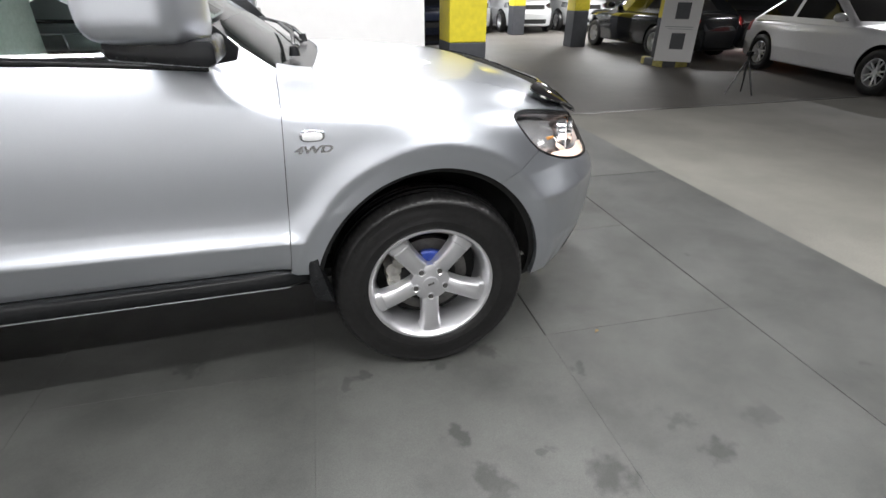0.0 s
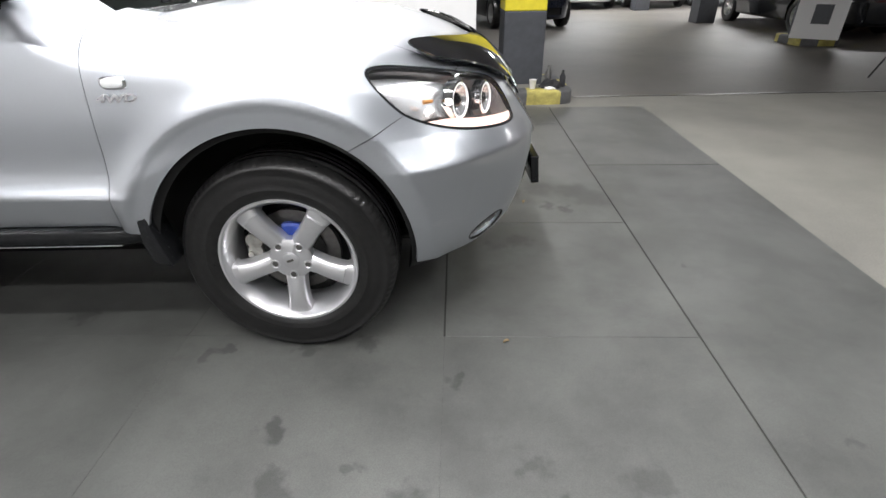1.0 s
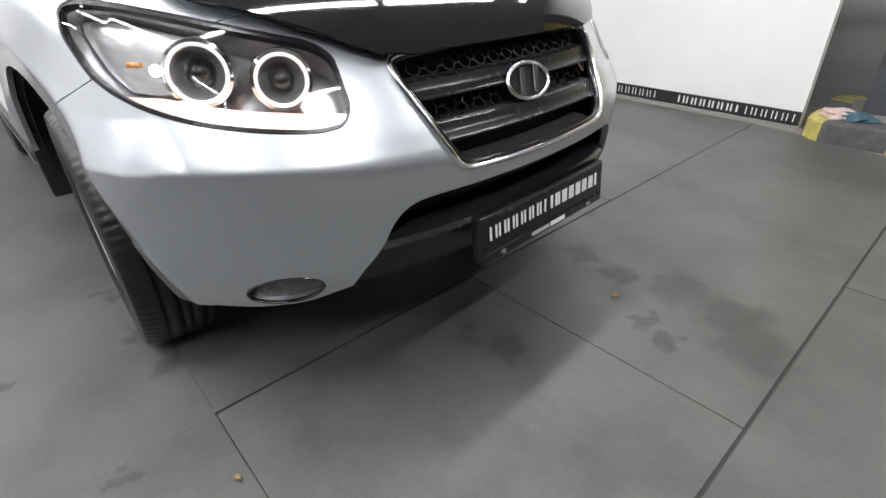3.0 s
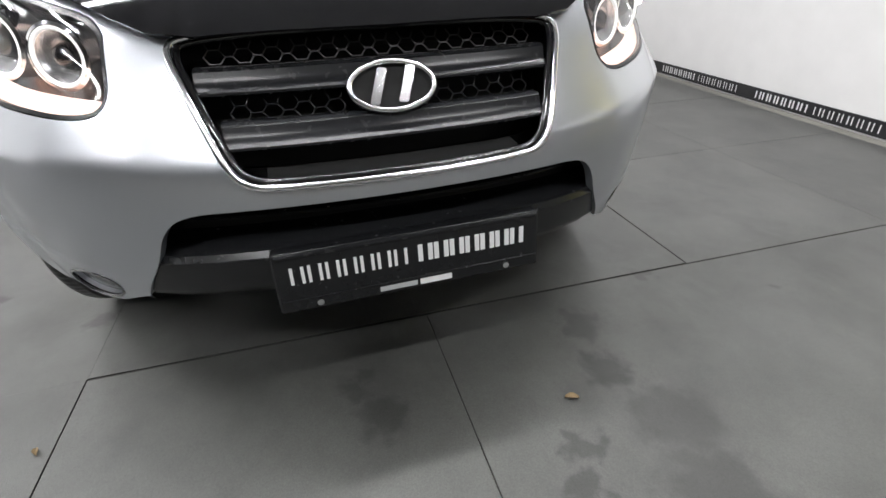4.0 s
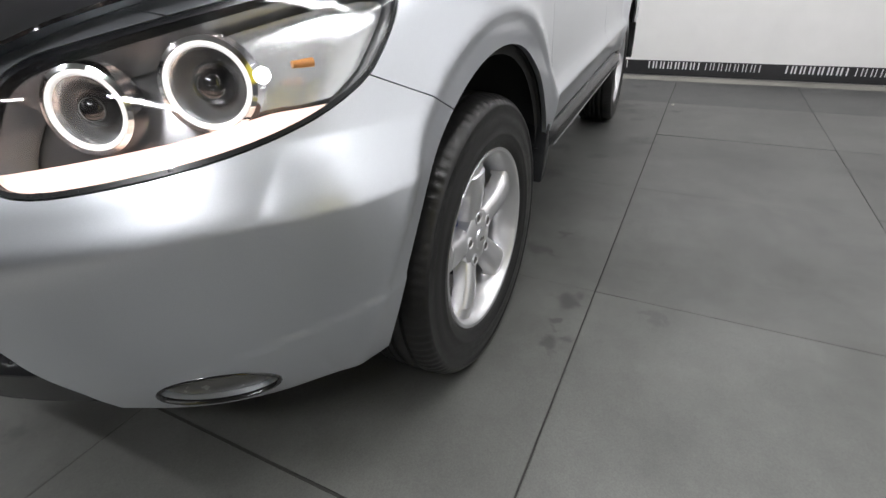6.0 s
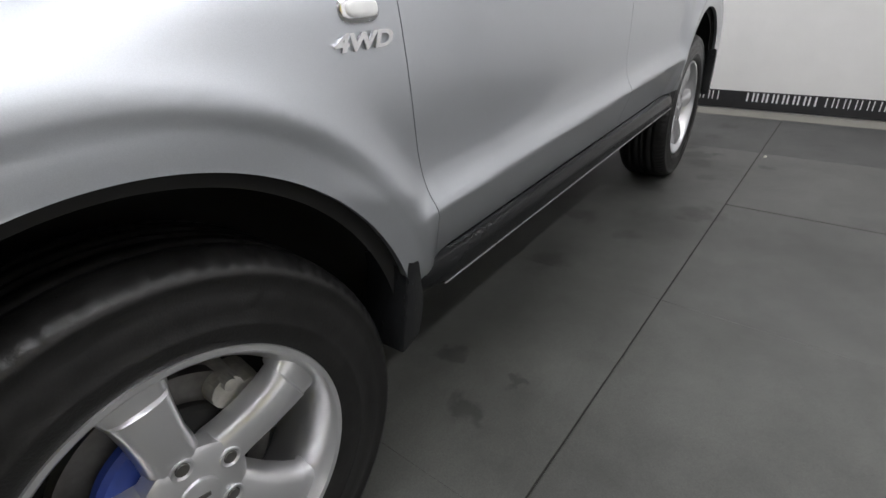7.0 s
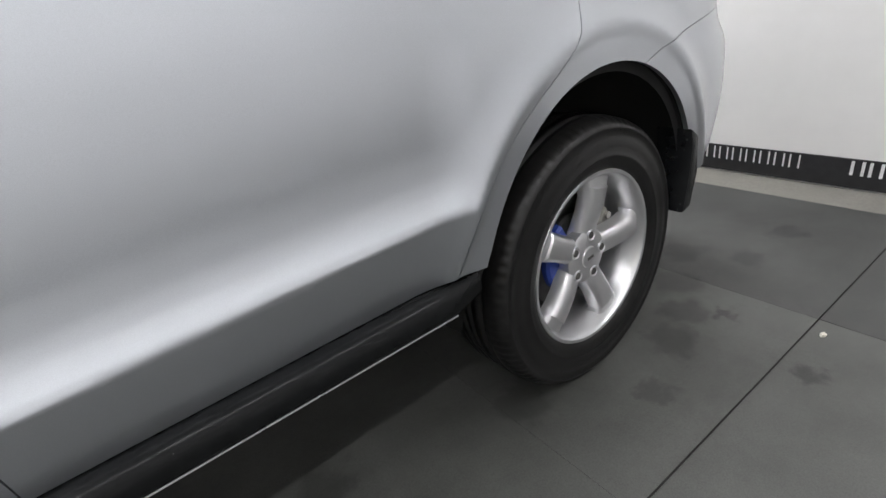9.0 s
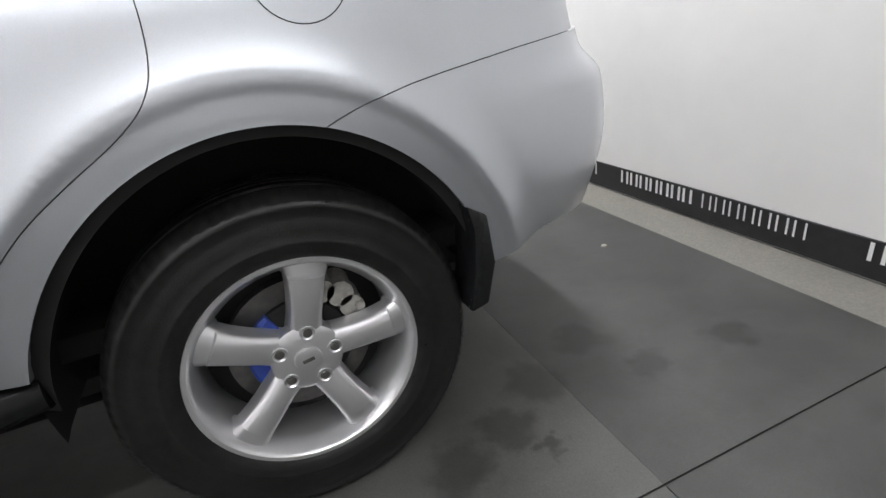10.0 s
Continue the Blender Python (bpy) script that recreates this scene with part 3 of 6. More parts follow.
# the square panels, column by column: where each column starts and ends across, and its joints
panel_floor = tagged(new("panel_floor"), "dark grey square floor panels with open joints", "floor", kind="structure")
JX = (-4.93, -3.905, -2.965, -1.98, -0.985, 0.0, 0.957, 1.875)
rng = random.Random(4)
for i in range(len(JX) - 1):
    if i == 6:
        joints = (-5.6, -4.3, -2.3, 1.02, 2.62)
    elif i == 5:
        joints = (-5.6, -4.65, -3.7, -2.7, -1.78, -0.81, 0.135, 2.05, 2.66)
    else:
        joints = (-5.6, -4.65, -3.7, -2.7, -1.78, -0.81, 0.11, 1.092, 2.06, 2.72)
    for v0, v1 in zip(joints[:-1], joints[1:]):
        last = v1 == joints[-1]
        u0, u1 = JX[i], JX[i + 1]
        if i == 0:
            u0 = -4.835
        ga = 0.0040 if (i == 5 and v0 > -1.0) or i == 6 else 0.0009         # open joints along the two front rows
        gb = 0.0040 if (i == 4 and -1.0 < v0 < 0.9) or (i == 5 and v0 > -3.0) else 0.0009
        gc, gd = (0.0024 if 1.0 < v < 1.2 else 0.0010 for v in (v0, v1))
        if i == 6:
            gb = 0.0009
        if v1 < 1.2 and i < 5:       # close-set panels under and beside the car
            ga, gb = 0.0003, 0.0040 if i == 4 and v0 > -1.0 else 0.0003
            gc, gd = 0.0002, 0.0024 if v1 > 1.0 else 0.0002
        elif v1 < -0.7 and i == 5:
            ga, gc, gd = 0.0004, 0.0003, 0.0020 if v1 > -0.9 else 0.0003
        corners = [on_grid(u0 + ga, v0 + gc), on_grid(u1 - gb, v0 + gc), on_grid(u1 - gb, far_edge(u1) if last else v1 - gd), on_grid(u0 + ga, far_edge(u0) if last else v1 - gd)]
        bm = bmesh.new()
        lift = 0.006 + (rng.uniform(-0.0012, 0.0012) if v1 > 1.2 or i > 4 else rng.uniform(-0.0001, 0.0001))
        low = [bm.verts.new((x, y, 0.0005)) for x, y in corners]
        high = [bm.verts.new((x, y, lift)) for x, y in corners]
        bm.faces.new(high)
        for k in range(4):
            bm.faces.new((low[k], low[(k + 1) % 4], high[(k + 1) % 4], high[k]))
        bmesh.ops.bevel(bm, geom=[e for e in bm.edges if e.verts[0].co.z > 0.003 and e.verts[1].co.z > 0.003], offset=0.0015 if v1 > 1.2 or i == 6 or (i == 5 and v1 > -0.7) else 0.0002, segments=1, affect="EDGES")
        pan = part("panel", bm, OLD_MATFLOOR if i == 0 else MATFLOOR, panel_floor)
        pan.data.materials.append(JOINT)
        for poly in pan.data.polygons:
            poly.material_index = 1 if abs(poly.normal.z) < 0.3 else 0
# dirt in the joints
(x0, y0), (x1, y1), (x2, y2), (x3, y3) = on_grid(-4.81, -5.55), on_grid(1.88, -5.55), on_grid(1.86, 2.58), on_grid(-4.81, 2.58)
tagged(put("joint_bed", mesh_from("joint_bed", [(x0, y0, 0.0015), (x1, y1, 0.0015), (x2, y2, 0.0015), (x3, y3, 0.0015)], [(0, 1, 2, 3)], smooth=False), JOINT), "dark dirt in the panel joints", "floor", kind="structure")

ceiling = tagged(part("ceiling", box_bm(-40, 60, -40, 60, CEILING, CEILING + 0.2), CEIL), "plain pale garage ceiling", "ceiling", kind="structure")


def tube_fixture(x, y, lx, ly):
    ob = tagged(new("ceiling_lamp"), "slim white ceiling batten lamp, out of view", "lamp", "ceiling lamps")
    part("housing", box_bm(-lx / 2 - 0.03, lx / 2 + 0.03, -ly / 2 - 0.03, ly / 2 + 0.03, -0.055, 0, 0.008), BANNER, ob)
    ob.location = (x, y, CEILING)


for tx, ty, lx, ly, power in BOOTH_TUBES + GARAGE_FILL_TUBES:
    tube_fixture(tx, ty, lx, ly)


MARKS = []
for half_w in (0.0062, 0.0036):
    bm = box_bm(-half_w, half_w, -0.002, 0.0, 0.0, 1.0)
    me = bpy.data.meshes.new("mark")
    bm.to_mesh(me)
    bm.free()
    me.materials.append(WHITE_MARK)
    MARKS.append(me)


def banner_wall(name, p0, p1, height, period, first, mark_h, mark_z, strip_h, label):
    """A white banner wall from p0 to p1; its face looks to the right of that way."""
    p0, p1 = Vector((*p0, 0)), Vector((*p1, 0))
    L = (p1 - p0).length
    ang = math.degrees(math.atan2(p1.y - p0.y, p1.x - p0.x))
    m = pose(p0.x, p0.y, 0, 0, 0, ang)
    wall = tagged(part(name, box_bm(0, L, 0.0, 0.06, 0.0, height), BANNER, m=m), label, "wall", kind="structure")
    strip = tagged(part("baseboard", box_bm(0, L, -0.012, -0.001, 0.012, strip_h, 0.002), STRIP, m=m), "black lettered skirting along the white banner", "skirting", kind="structure")
    x = first
    while x < L - 0.2:
        for k in range(28):
            word = k // 14
            px = x + period * (0.42 * word + 0.029 * (k % 14)) + (0.006 if k % 2 else 0.0) + 0.02 * word
            if 0.03 < px < L - 0.03:
                ob = put("mark", MARKS[word], None, strip, "", pose(px, -0.0135, mark_z) @ Matrix.Diagonal((1, 1, mark_h, 1)))
        x += period
    return wall


# faces look into the booth
banner_wall("wall_rear", (-4.69, -4.4), (-4.41, 3.49), CEILING, 1.17, 4.21 - 1.17 * 3, 0.066, 0.076, 0.150, "white fabric banner wall behind the car")
banner_wall("wall_left", (-4.41, 3.49), (0.90, 2.975), CEILING, 1.15, 1.04 - 1.15, 0.052, 0.034, 0.105, "white fabric banner wall beside the car")
# this one is added out of view, a white side that lights the car's right
banner_wall("wall_right_unseen", (0.6, -4.40), (-4.69, -4.40), CEILING, 1.17, 0.2, 0.052, 0.09, 0.158, "white fabric banner wall beside the car")
tagged(part("floor_edge", box_bm(-0.26, 0.02, 0.0, 7.3, 0.0, 0.004), CONCRETE, m=pose(-4.43, -4.4, 0, 0, 0, -2.0)), "narrow pale concrete edge along the banner wall", "floor", kind="structure")

# a lettered strip stands upright in the corner of the banners
CS = pose(-4.413, 3.37, 0, 0, 0, 87.97)
corner_strip = tagged(part("corner_strip", box_bm(0.0, 0.105, -0.020, -0.004, 0.16, CEILING - 0.02, 0.002), STRIP, m=CS), "upright black lettered strip in the banner corner", "strip", kind="structure")
for k in range(150):
    if k % 15 != 14:
        put("mark", MARKS[k // 15 % 2], None, corner_strip, "", pose(0.03, -0.0215, 0.2 + 0.016 * k, 0, 90, 0) @ Matrix.Diagonal((0.55, 1, 0.05, 1)))

# distant garage walls
for nm, bx in (("wall_far_north", (-40, 60, 27, 27.3)), ("wall_far_south", (-40, 60, -20.3, -20)), ("wall_far_east", (26, 26.3, -20, 27)), ("wall_far_west", (-20.3, -20, -20, 27))):
    tagged(part(nm, box_bm(bx[0], bx[1], bx[2], bx[3], 0, CEILING), CEIL), "plain pale garage wall far off", "wall", kind="structure")

# ---- the silver car ----
car = tagged(new("car"), "clean silver estate off-roader with lit headlights parked on grey floor panels", "car")
H = 0.0115
half = shell(lower_body, (-3.80, -0.03, 0.16), (1.0, 0.98, 1.25), H)
half = clip(half, lambda P: -P[:, 1])


def a_of(P):
    return np.abs(P[:, 1])


HL = ((-0.512, 0.968), (-0.503, 0.925), (-0.452, 0.872), (-0.394, 0.828), (-0.263, 0.788), (-0.121, 0.764), (0.074, 0.746), (0.27, 0.735), (0.312, 0.762), (0.288, 0.82), (0.245, 0.884), (0.06, 0.914), (-0.2, 0.951), (-0.42, 0.975))
GRILLE = ((-0.17, 0.864), (0.17, 0.864), (0.33, 0.857), (0.368, 0.842), (0.338, 0.76), (0.308, 0.68), (0.285, 0.634), (0.235, 0.621), (-0.235, 0.621), (-0.285, 0.634), (-0.308, 0.68), (-0.338, 0.76), (-0.368, 0.842), (-0.33, 0.857))
INTAKE = ((-0.31, 0.585), (0.31, 0.585), (0.40, 0.578), (0.44, 0.54), (0.462, 0.48), (0.52, 0.39), (0.56, 0.20), (-0.56, 0.20), (-0.52, 0.39), (-0.462, 0.48), (-0.44, 0.54), (-0.40, 0.578))
BONNET = ((-0.30, -0.3), (-0.30, 0.1), (-0.325, 0.42), (-0.350, 0.60), (-0.31, 0.665), (-0.16, 0.675), (0.05, 0.672), (0.25, 0.660), (0.42, 0.650), (0.50, 0.628), (0.58, 0.562), (0.69, 0.455), (0.752, 0.352), (0.768, 0.17), (0.774, 0), (0.774, -0.3))
SEAM_BUMPER = ((0.10, 0.680), (0.245, 0.755), (0.400, 0.835), (0.60, 0.95))
SEAM_DOOR = eased(((-0.497, 0.45), (-0.478, 0.62), (-0.466, 0.80), (-0.455, 0.95), (-0.449, 1.05), (-0.455, 1.12), (-0.475, 1.25)))
SEAM_MID = ((-1.549, 0.4), (-1.547, 0.65), (-1.546, 0.85), (-1.552, 1.04), (-1.56, 1.3))
SEAM_REAR = eased(((-2.222, 0.45), (-2.232, 0.56), (-2.262, 0.64), (-2.31, 0.70), (-2.375, 0.765), (-2.45, 0.815), (-2.53, 0.862), (-2.582, 0.905), (-2.606, 0.96), (-2.612, 1.06), (-2.60, 1.25)))
SEAM_RBUMPER = eased(((-2.78, 0.80), (-2.832, 0.828), (-2.93, 0.862), (-3.10, 0.885), (-3.33, 0.908), (-3.80, 0.925)))

f_arch = lambda P: np.where(a_of(P) > 0.5, -arch_gap(P[:, 0], P[:, 2]), -1.0)
f_head = lambda P: np.where((P[:, 0] > 0.1) & (a_of(P) > 0.3), poly_field(P[:, 0] - a_of(P), P[:, 2], HL), 1.0)
f_grille = lambda P: np.where(P[:, 0] > 0.5, poly_field(P[:, 1], P[:, 2], GRILLE), 1.0)
f_intake = lambda P: np.where(P[:, 0] > 0.5, poly_field(P[:, 1], P[:, 2], INTAKE), 1.0)
f_bonnet = lambda P: np.where(P[:, 2] > 0.80, poly_field(P[:, 0], a_of(P), BONNET, 1), 1.0)
f_front_seam = lambda P: np.where(P[:, 0] < 0.9, line_side(P[:, 0], P[:, 2], SEAM_BUMPER), -1.0)     # negative below and ahead: bumper
f_door_seam = lambda P: line_side(P[:, 0], P[:, 2], SEAM_DOOR)       # negative ahead
f_mid_seam = lambda P: line_side(P[:, 0], P[:, 2], SEAM_MID)
f_rear_seam = lambda P: line_side(P[:, 0], P[:, 2], SEAM_REAR)
f_rbumper = lambda P: np.where(P[:, 0] < -2.6, line_side(P[:, 0], P[:, 2], SEAM_RBUMPER), -1.0)    # negative above
FOG = (0.042, 0.383, 0.128, 0.040)
f_fog = lambda P: np.where((P[:, 0] > 0.2) & (P[:, 2] < 0.5), (np.sqrt(((P[:, 0] - a_of(P) - FOG[0]) / FOG[2]) ** 2 + ((P[:, 2] - FOG[1] - 0.12 * (P[:, 0] - a_of(P) - FOG[0])) / FOG[3]) ** 2) - 1) * 0.045, 1.0)
GAP = 0.0011


def body_panel(name, *fields, gap=GAP, flange=0.014, lift=0.0, sides=True, centre=False, material=None, label="", parent=None, src=None):
    S = half if src is None else src
    for f in fields:
        S = clip(S, lambda P: f(P) + gap)
    out = []
    if centre:
        out.append(put(name, shell_mesh(name, both(S), flange, lift), material or PAINT, parent or car, label))
    else:
        out.append(put(name, shell_mesh(name, S, flange, lift), material or PAINT, parent or car, label))
        out.append(put(name, shell_mesh(name, mirrored(S), flange, lift), material or PAINT, parent or car, label))
    return out


def neg(f):
    return lambda P: -f(P)


def above(z):
    return lambda P: z - P[:, 2]


def bumper_bottom(P):
    return pch(a_of(P), (0.0, 0.45, 0.53, 0.60, 0.70, 0.95), (0.40, 0.395, 0.375, 0.340, 0.320, 0.322)) - P[:, 2]


RB_Z = (0.44, 0.455, 0.47, 0.50, 0.40)      # lower edge of the rear bumper
body_panel("bonnet", f_bonnet, centre=True)
body_panel("front_bumper", f_front_seam, neg(f_bonnet), neg(f_head), neg(f_grille), neg(f_intake), neg(f_fog), f_arch, bumper_bottom, lambda P: 0.1 - P[:, 0], centre=True, flange=0.02)
body_panel("wing", neg(f_front_seam), f_door_seam, neg(f_bonnet), neg(f_head), f_arch, above(0.50), lambda P: -0.52 - P[:, 0], lambda P: 0.55 - a_of(P), lambda P: P[:, 2] - 1.20)
DOOR_LOW = lambda P: 0.528 - P[:, 2]
inner = lambda P: np.maximum(0.74 - a_of(P), P[:, 2] - 1.165)
front_doors = body_panel("front_door", neg(f_door_seam), f_mid_seam, DOOR_LOW, inner)
rear_doors = body_panel("rear_door", neg(f_mid_seam), f_rear_seam, DOOR_LOW, inner, f_arch, gap=0.0009)
body_panel("quarter_panel", neg(f_rear_seam), f_rbumper, f_arch, inner, above(0.53), lambda P: -3.60 - P[:, 0], gap=0.0009)
body_panel("rear_bumper", neg(f_rbumper), f_arch, lambda P: P[:, 0] + 2.7, lambda P: pch(-P[:, 0], (2.9, 3.05, 3.15, 3.3, 3.9), RB_Z) - P[:, 2], centre=True)
body_panel("tailgate", f_rbumper, lambda P: P[:, 0] + 3.60, above(0.6), centre=True)
# black sill cladding with a bright line
body_panel("sill_backing", above(0.44), lambda P: P[:, 2] - 0.535, f_arch, lambda P: P[:, 0] + 0.36, lambda P: -2.34 - P[:, 0], inner, gap=0.001, flange=0.0, lift=-0.035, material=DARK, label="dark sill behind the cladding")
SILL = ((0.840, 0.5275), (0.868, 0.5265), (0.886, 0.5235), (0.897, 0.5165), (0.9035, 0.5060), (0.9070, 0.4900), (0.9075, 0.4760), (0.9030, 0.4660), (0.8900, 0.4600), (0.8400, 0.4520))
for side in (1, -1):
    bm = bmesh.new()
    rings = []
    for x in np.linspace(-0.43, -2.29, 40):
        tuck = 0.030 * (step01((x + 0.52) / 0.09) + step01((-2.20 - x) / 0.09))       # rounded in at both ends
        rings.append([bm.verts.new((float(x), side * (y - tuck * (y - 0.84) / 0.07), z - 0.3 * tuck * (z - 0.47) / 0.06)) for y, z in SILL])
    for r0, r1 in zip(rings[:-1], rings[1:]):
        for k in range(len(SILL) - 1):
            bm.faces.new((r0[k], r0[k + 1], r1[k + 1], r1[k]))
    bm.faces.new(rings[0]), bm.faces.new(rings[-1])
    part("sill_cladding", bm, SILL_BLACK, car, "glossy black plastic sill cladding", smooth=50)
    part("sill_trim", sweep_bm([(float(x), side * 0.907, 0.470) for x in np.linspace(-0.50, -2.20, 24)], 0.0017, 6), SILL_LINE, car, "thin bright line on the sill")
# the dark inner body
inner_V = half[0] - half[1] * 0.03
S_in = clip((inner_V, half[1], half[2]), lambda P: np.where(a_of(P) > 0.45, -arch_gap(P[:, 0], P[:, 2]) - 0.02, -1.0))
S_in = clip(S_in, lambda P: np.where((P[:, 0] < -0.42) & (P[:, 0] > -3.3) & (P[:, 2] > 1.04), 1.0, -1.0))
S_in = clip(S_in, lambda P: np.where(P[:, 0] < -2.98, 0.55 - P[:, 2], -1.0))
S_in = clip(S_in, lambda P: np.where((a_of(P) > 0.5) & (P[:, 0] < 0.2), 0.44 - P[:, 2], -1.0))
for f_open in (f_head, f_grille, f_intake):
    S_in = clip(S_in, lambda P: 0.012 - f_open(P))
put("inner_body", shell_mesh("inner_body", both(S_in), 0), DARK, car, "dark inner body behind the panel gaps")

# the bonnet's smoked deflector
DEFLECTOR = ((0.405, 0.648), (0.47, 0.560), (0.56, 0.42), (0.62, 0.25), (0.645, 0.0), (0.645, -0.3), (0.79, -0.3), (0.79, 0.0), (0.785, 0.17), (0.768, 0.352), (0.705, 0.455), (0.595, 0.568), (0.505, 0.645), (0.42, 0.668))
body_panel("bonnet_deflector", lambda P: np.where(P[:, 2] > 0.80, poly_field(P[:, 0], a_of(P), DEFLECTOR, 1), 1.0), gap=0, flange=0.006, lift=0.030, centre=True, material=BLACK_GLOSS, label="glossy black bonnet deflector")

# -- upper body --
upper = shell(upper_body, (-3.75, -0.04, 1.06), (-0.1, 0.95, 1.80), 0.018)
upper = clip(clip(upper, lambda P: -P[:, 1]), lambda P: 1.125 - 0.045 * step01((P[:, 0] + 0.72) / 0.12) - P[:, 2])
W_FRONT = ((-0.64, 1.172), (-1.50, 1.185), (-1.50, 1.60), (-1.30, 1.585), (-1.02, 1.44))
W_REAR = ((-1.60, 1.187), (-2.48, 1.215), (-2.40, 1.57), (-1.60, 1.60))
W_QUARTER = ((-2.60, 1.225), (-3.25, 1.27), (-3.02, 1.54), (-2.52, 1.565))
side_only = lambda P: np.where(a_of(P) > 0.58, -1.0, 1.0)
f_wf = lambda P: np.maximum(poly_field(P[:, 0], P[:, 2], W_FRONT, 1), side_only(P))
f_wr = lambda P: np.maximum(poly_field(P[:, 0], P[:, 2], W_REAR, 1), side_only(P))
f_wq = lambda P: np.maximum(poly_field(P[:, 0], P[:, 2], W_QUARTER, 1), side_only(P))
f_screen = lambda P: np.where((P[:, 0] > -1.45), np.maximum(a_of(P) - (0.610 - 0.12 * (P[:, 2] - 1.12)), np.maximum(P[:, 2] - 1.625, 1.09 - P[:, 2])), 1.0)
f_back = lambda P: np.where(P[:, 0] < -3.1, np.maximum(a_of(P) - 0.60, np.maximum(P[:, 2] - 1.60, 1.20 - P[:, 2])), 1.0)
body_panel("roof_frame", neg(f_wf), neg(f_wr), neg(f_wq), neg(f_screen), neg(f_back), gap=0.002, flange=0.02, centre=True, src=upper)
body_panel("side_window", f_wf, gap=0.001, flange=0, lift=-0.006, material=GLASS, src=upper, label="greenish window glass")
body_panel("side_window", f_wr, gap=0.001, flange=0, lift=-0.006, material=GLASS, src=upper, label="greenish window glass")
body_panel("side_window", f_wq, gap=0.001, flange=0, lift=-0.006, material=GLASS, src=upper, label="greenish window glass")
body_panel("windscreen", f_screen, gap=0.001, flange=0, lift=-0.004, centre=True, material=SCREEN, src=upper, label="greenish windscreen glass")
body_panel("rear_window", f_back, gap=0.001, flange=0, lift=-0.004, centre=True, material=GLASS, src=upper, label="dark rear window glass")
part("underbody", box_bm(-3.25, 0.42, -0.52, 0.52, 0.25, 0.31, 0.03), DARK, car, "dark underbody")

# -- wheels --
def tyre_bm():
    prof = [(0.229, 0.098), (0.240, 0.108), (0.257, 0.1155), (0.268, 0.1165), (0.271, 0.1180), (0.274, 0.1165), (0.295, 0.1170), (0.315, 0.116), (0.335, 0.112), (0.3375, 0.1145), (0.345, 0.1135), (0.352, 0.108), (0.360, 0.098), (0.3655, 0.084), (0.3675, 0.065), (0.3685, 0.056), (0.361, 0.054), (0.361, 0.046), (0.3690, 0.044), (0.3695, 0.018), (0.362, 0.016), (0.362, 0.008), (0.3697, 0.006)]
    prof = [(0.229 + (r - 0.229) * 0.955, h) for r, h in prof]
    prof = prof + [(r, -h) for r, h in reversed(prof)]
    V, F = lathe(prof, 360)
    n = len(prof)
    V = np.array(V)
    for i in range(360):
        for j, (r, h) in enumerate(prof):
            if 0.345 < r < 0.3603 and abs(h) > 0.08 and i % 4 == 0:
                V[i * n + j] *= np.array(((r - 0.0028) / r, 1, (r - 0.0028) / r))
    return V, F


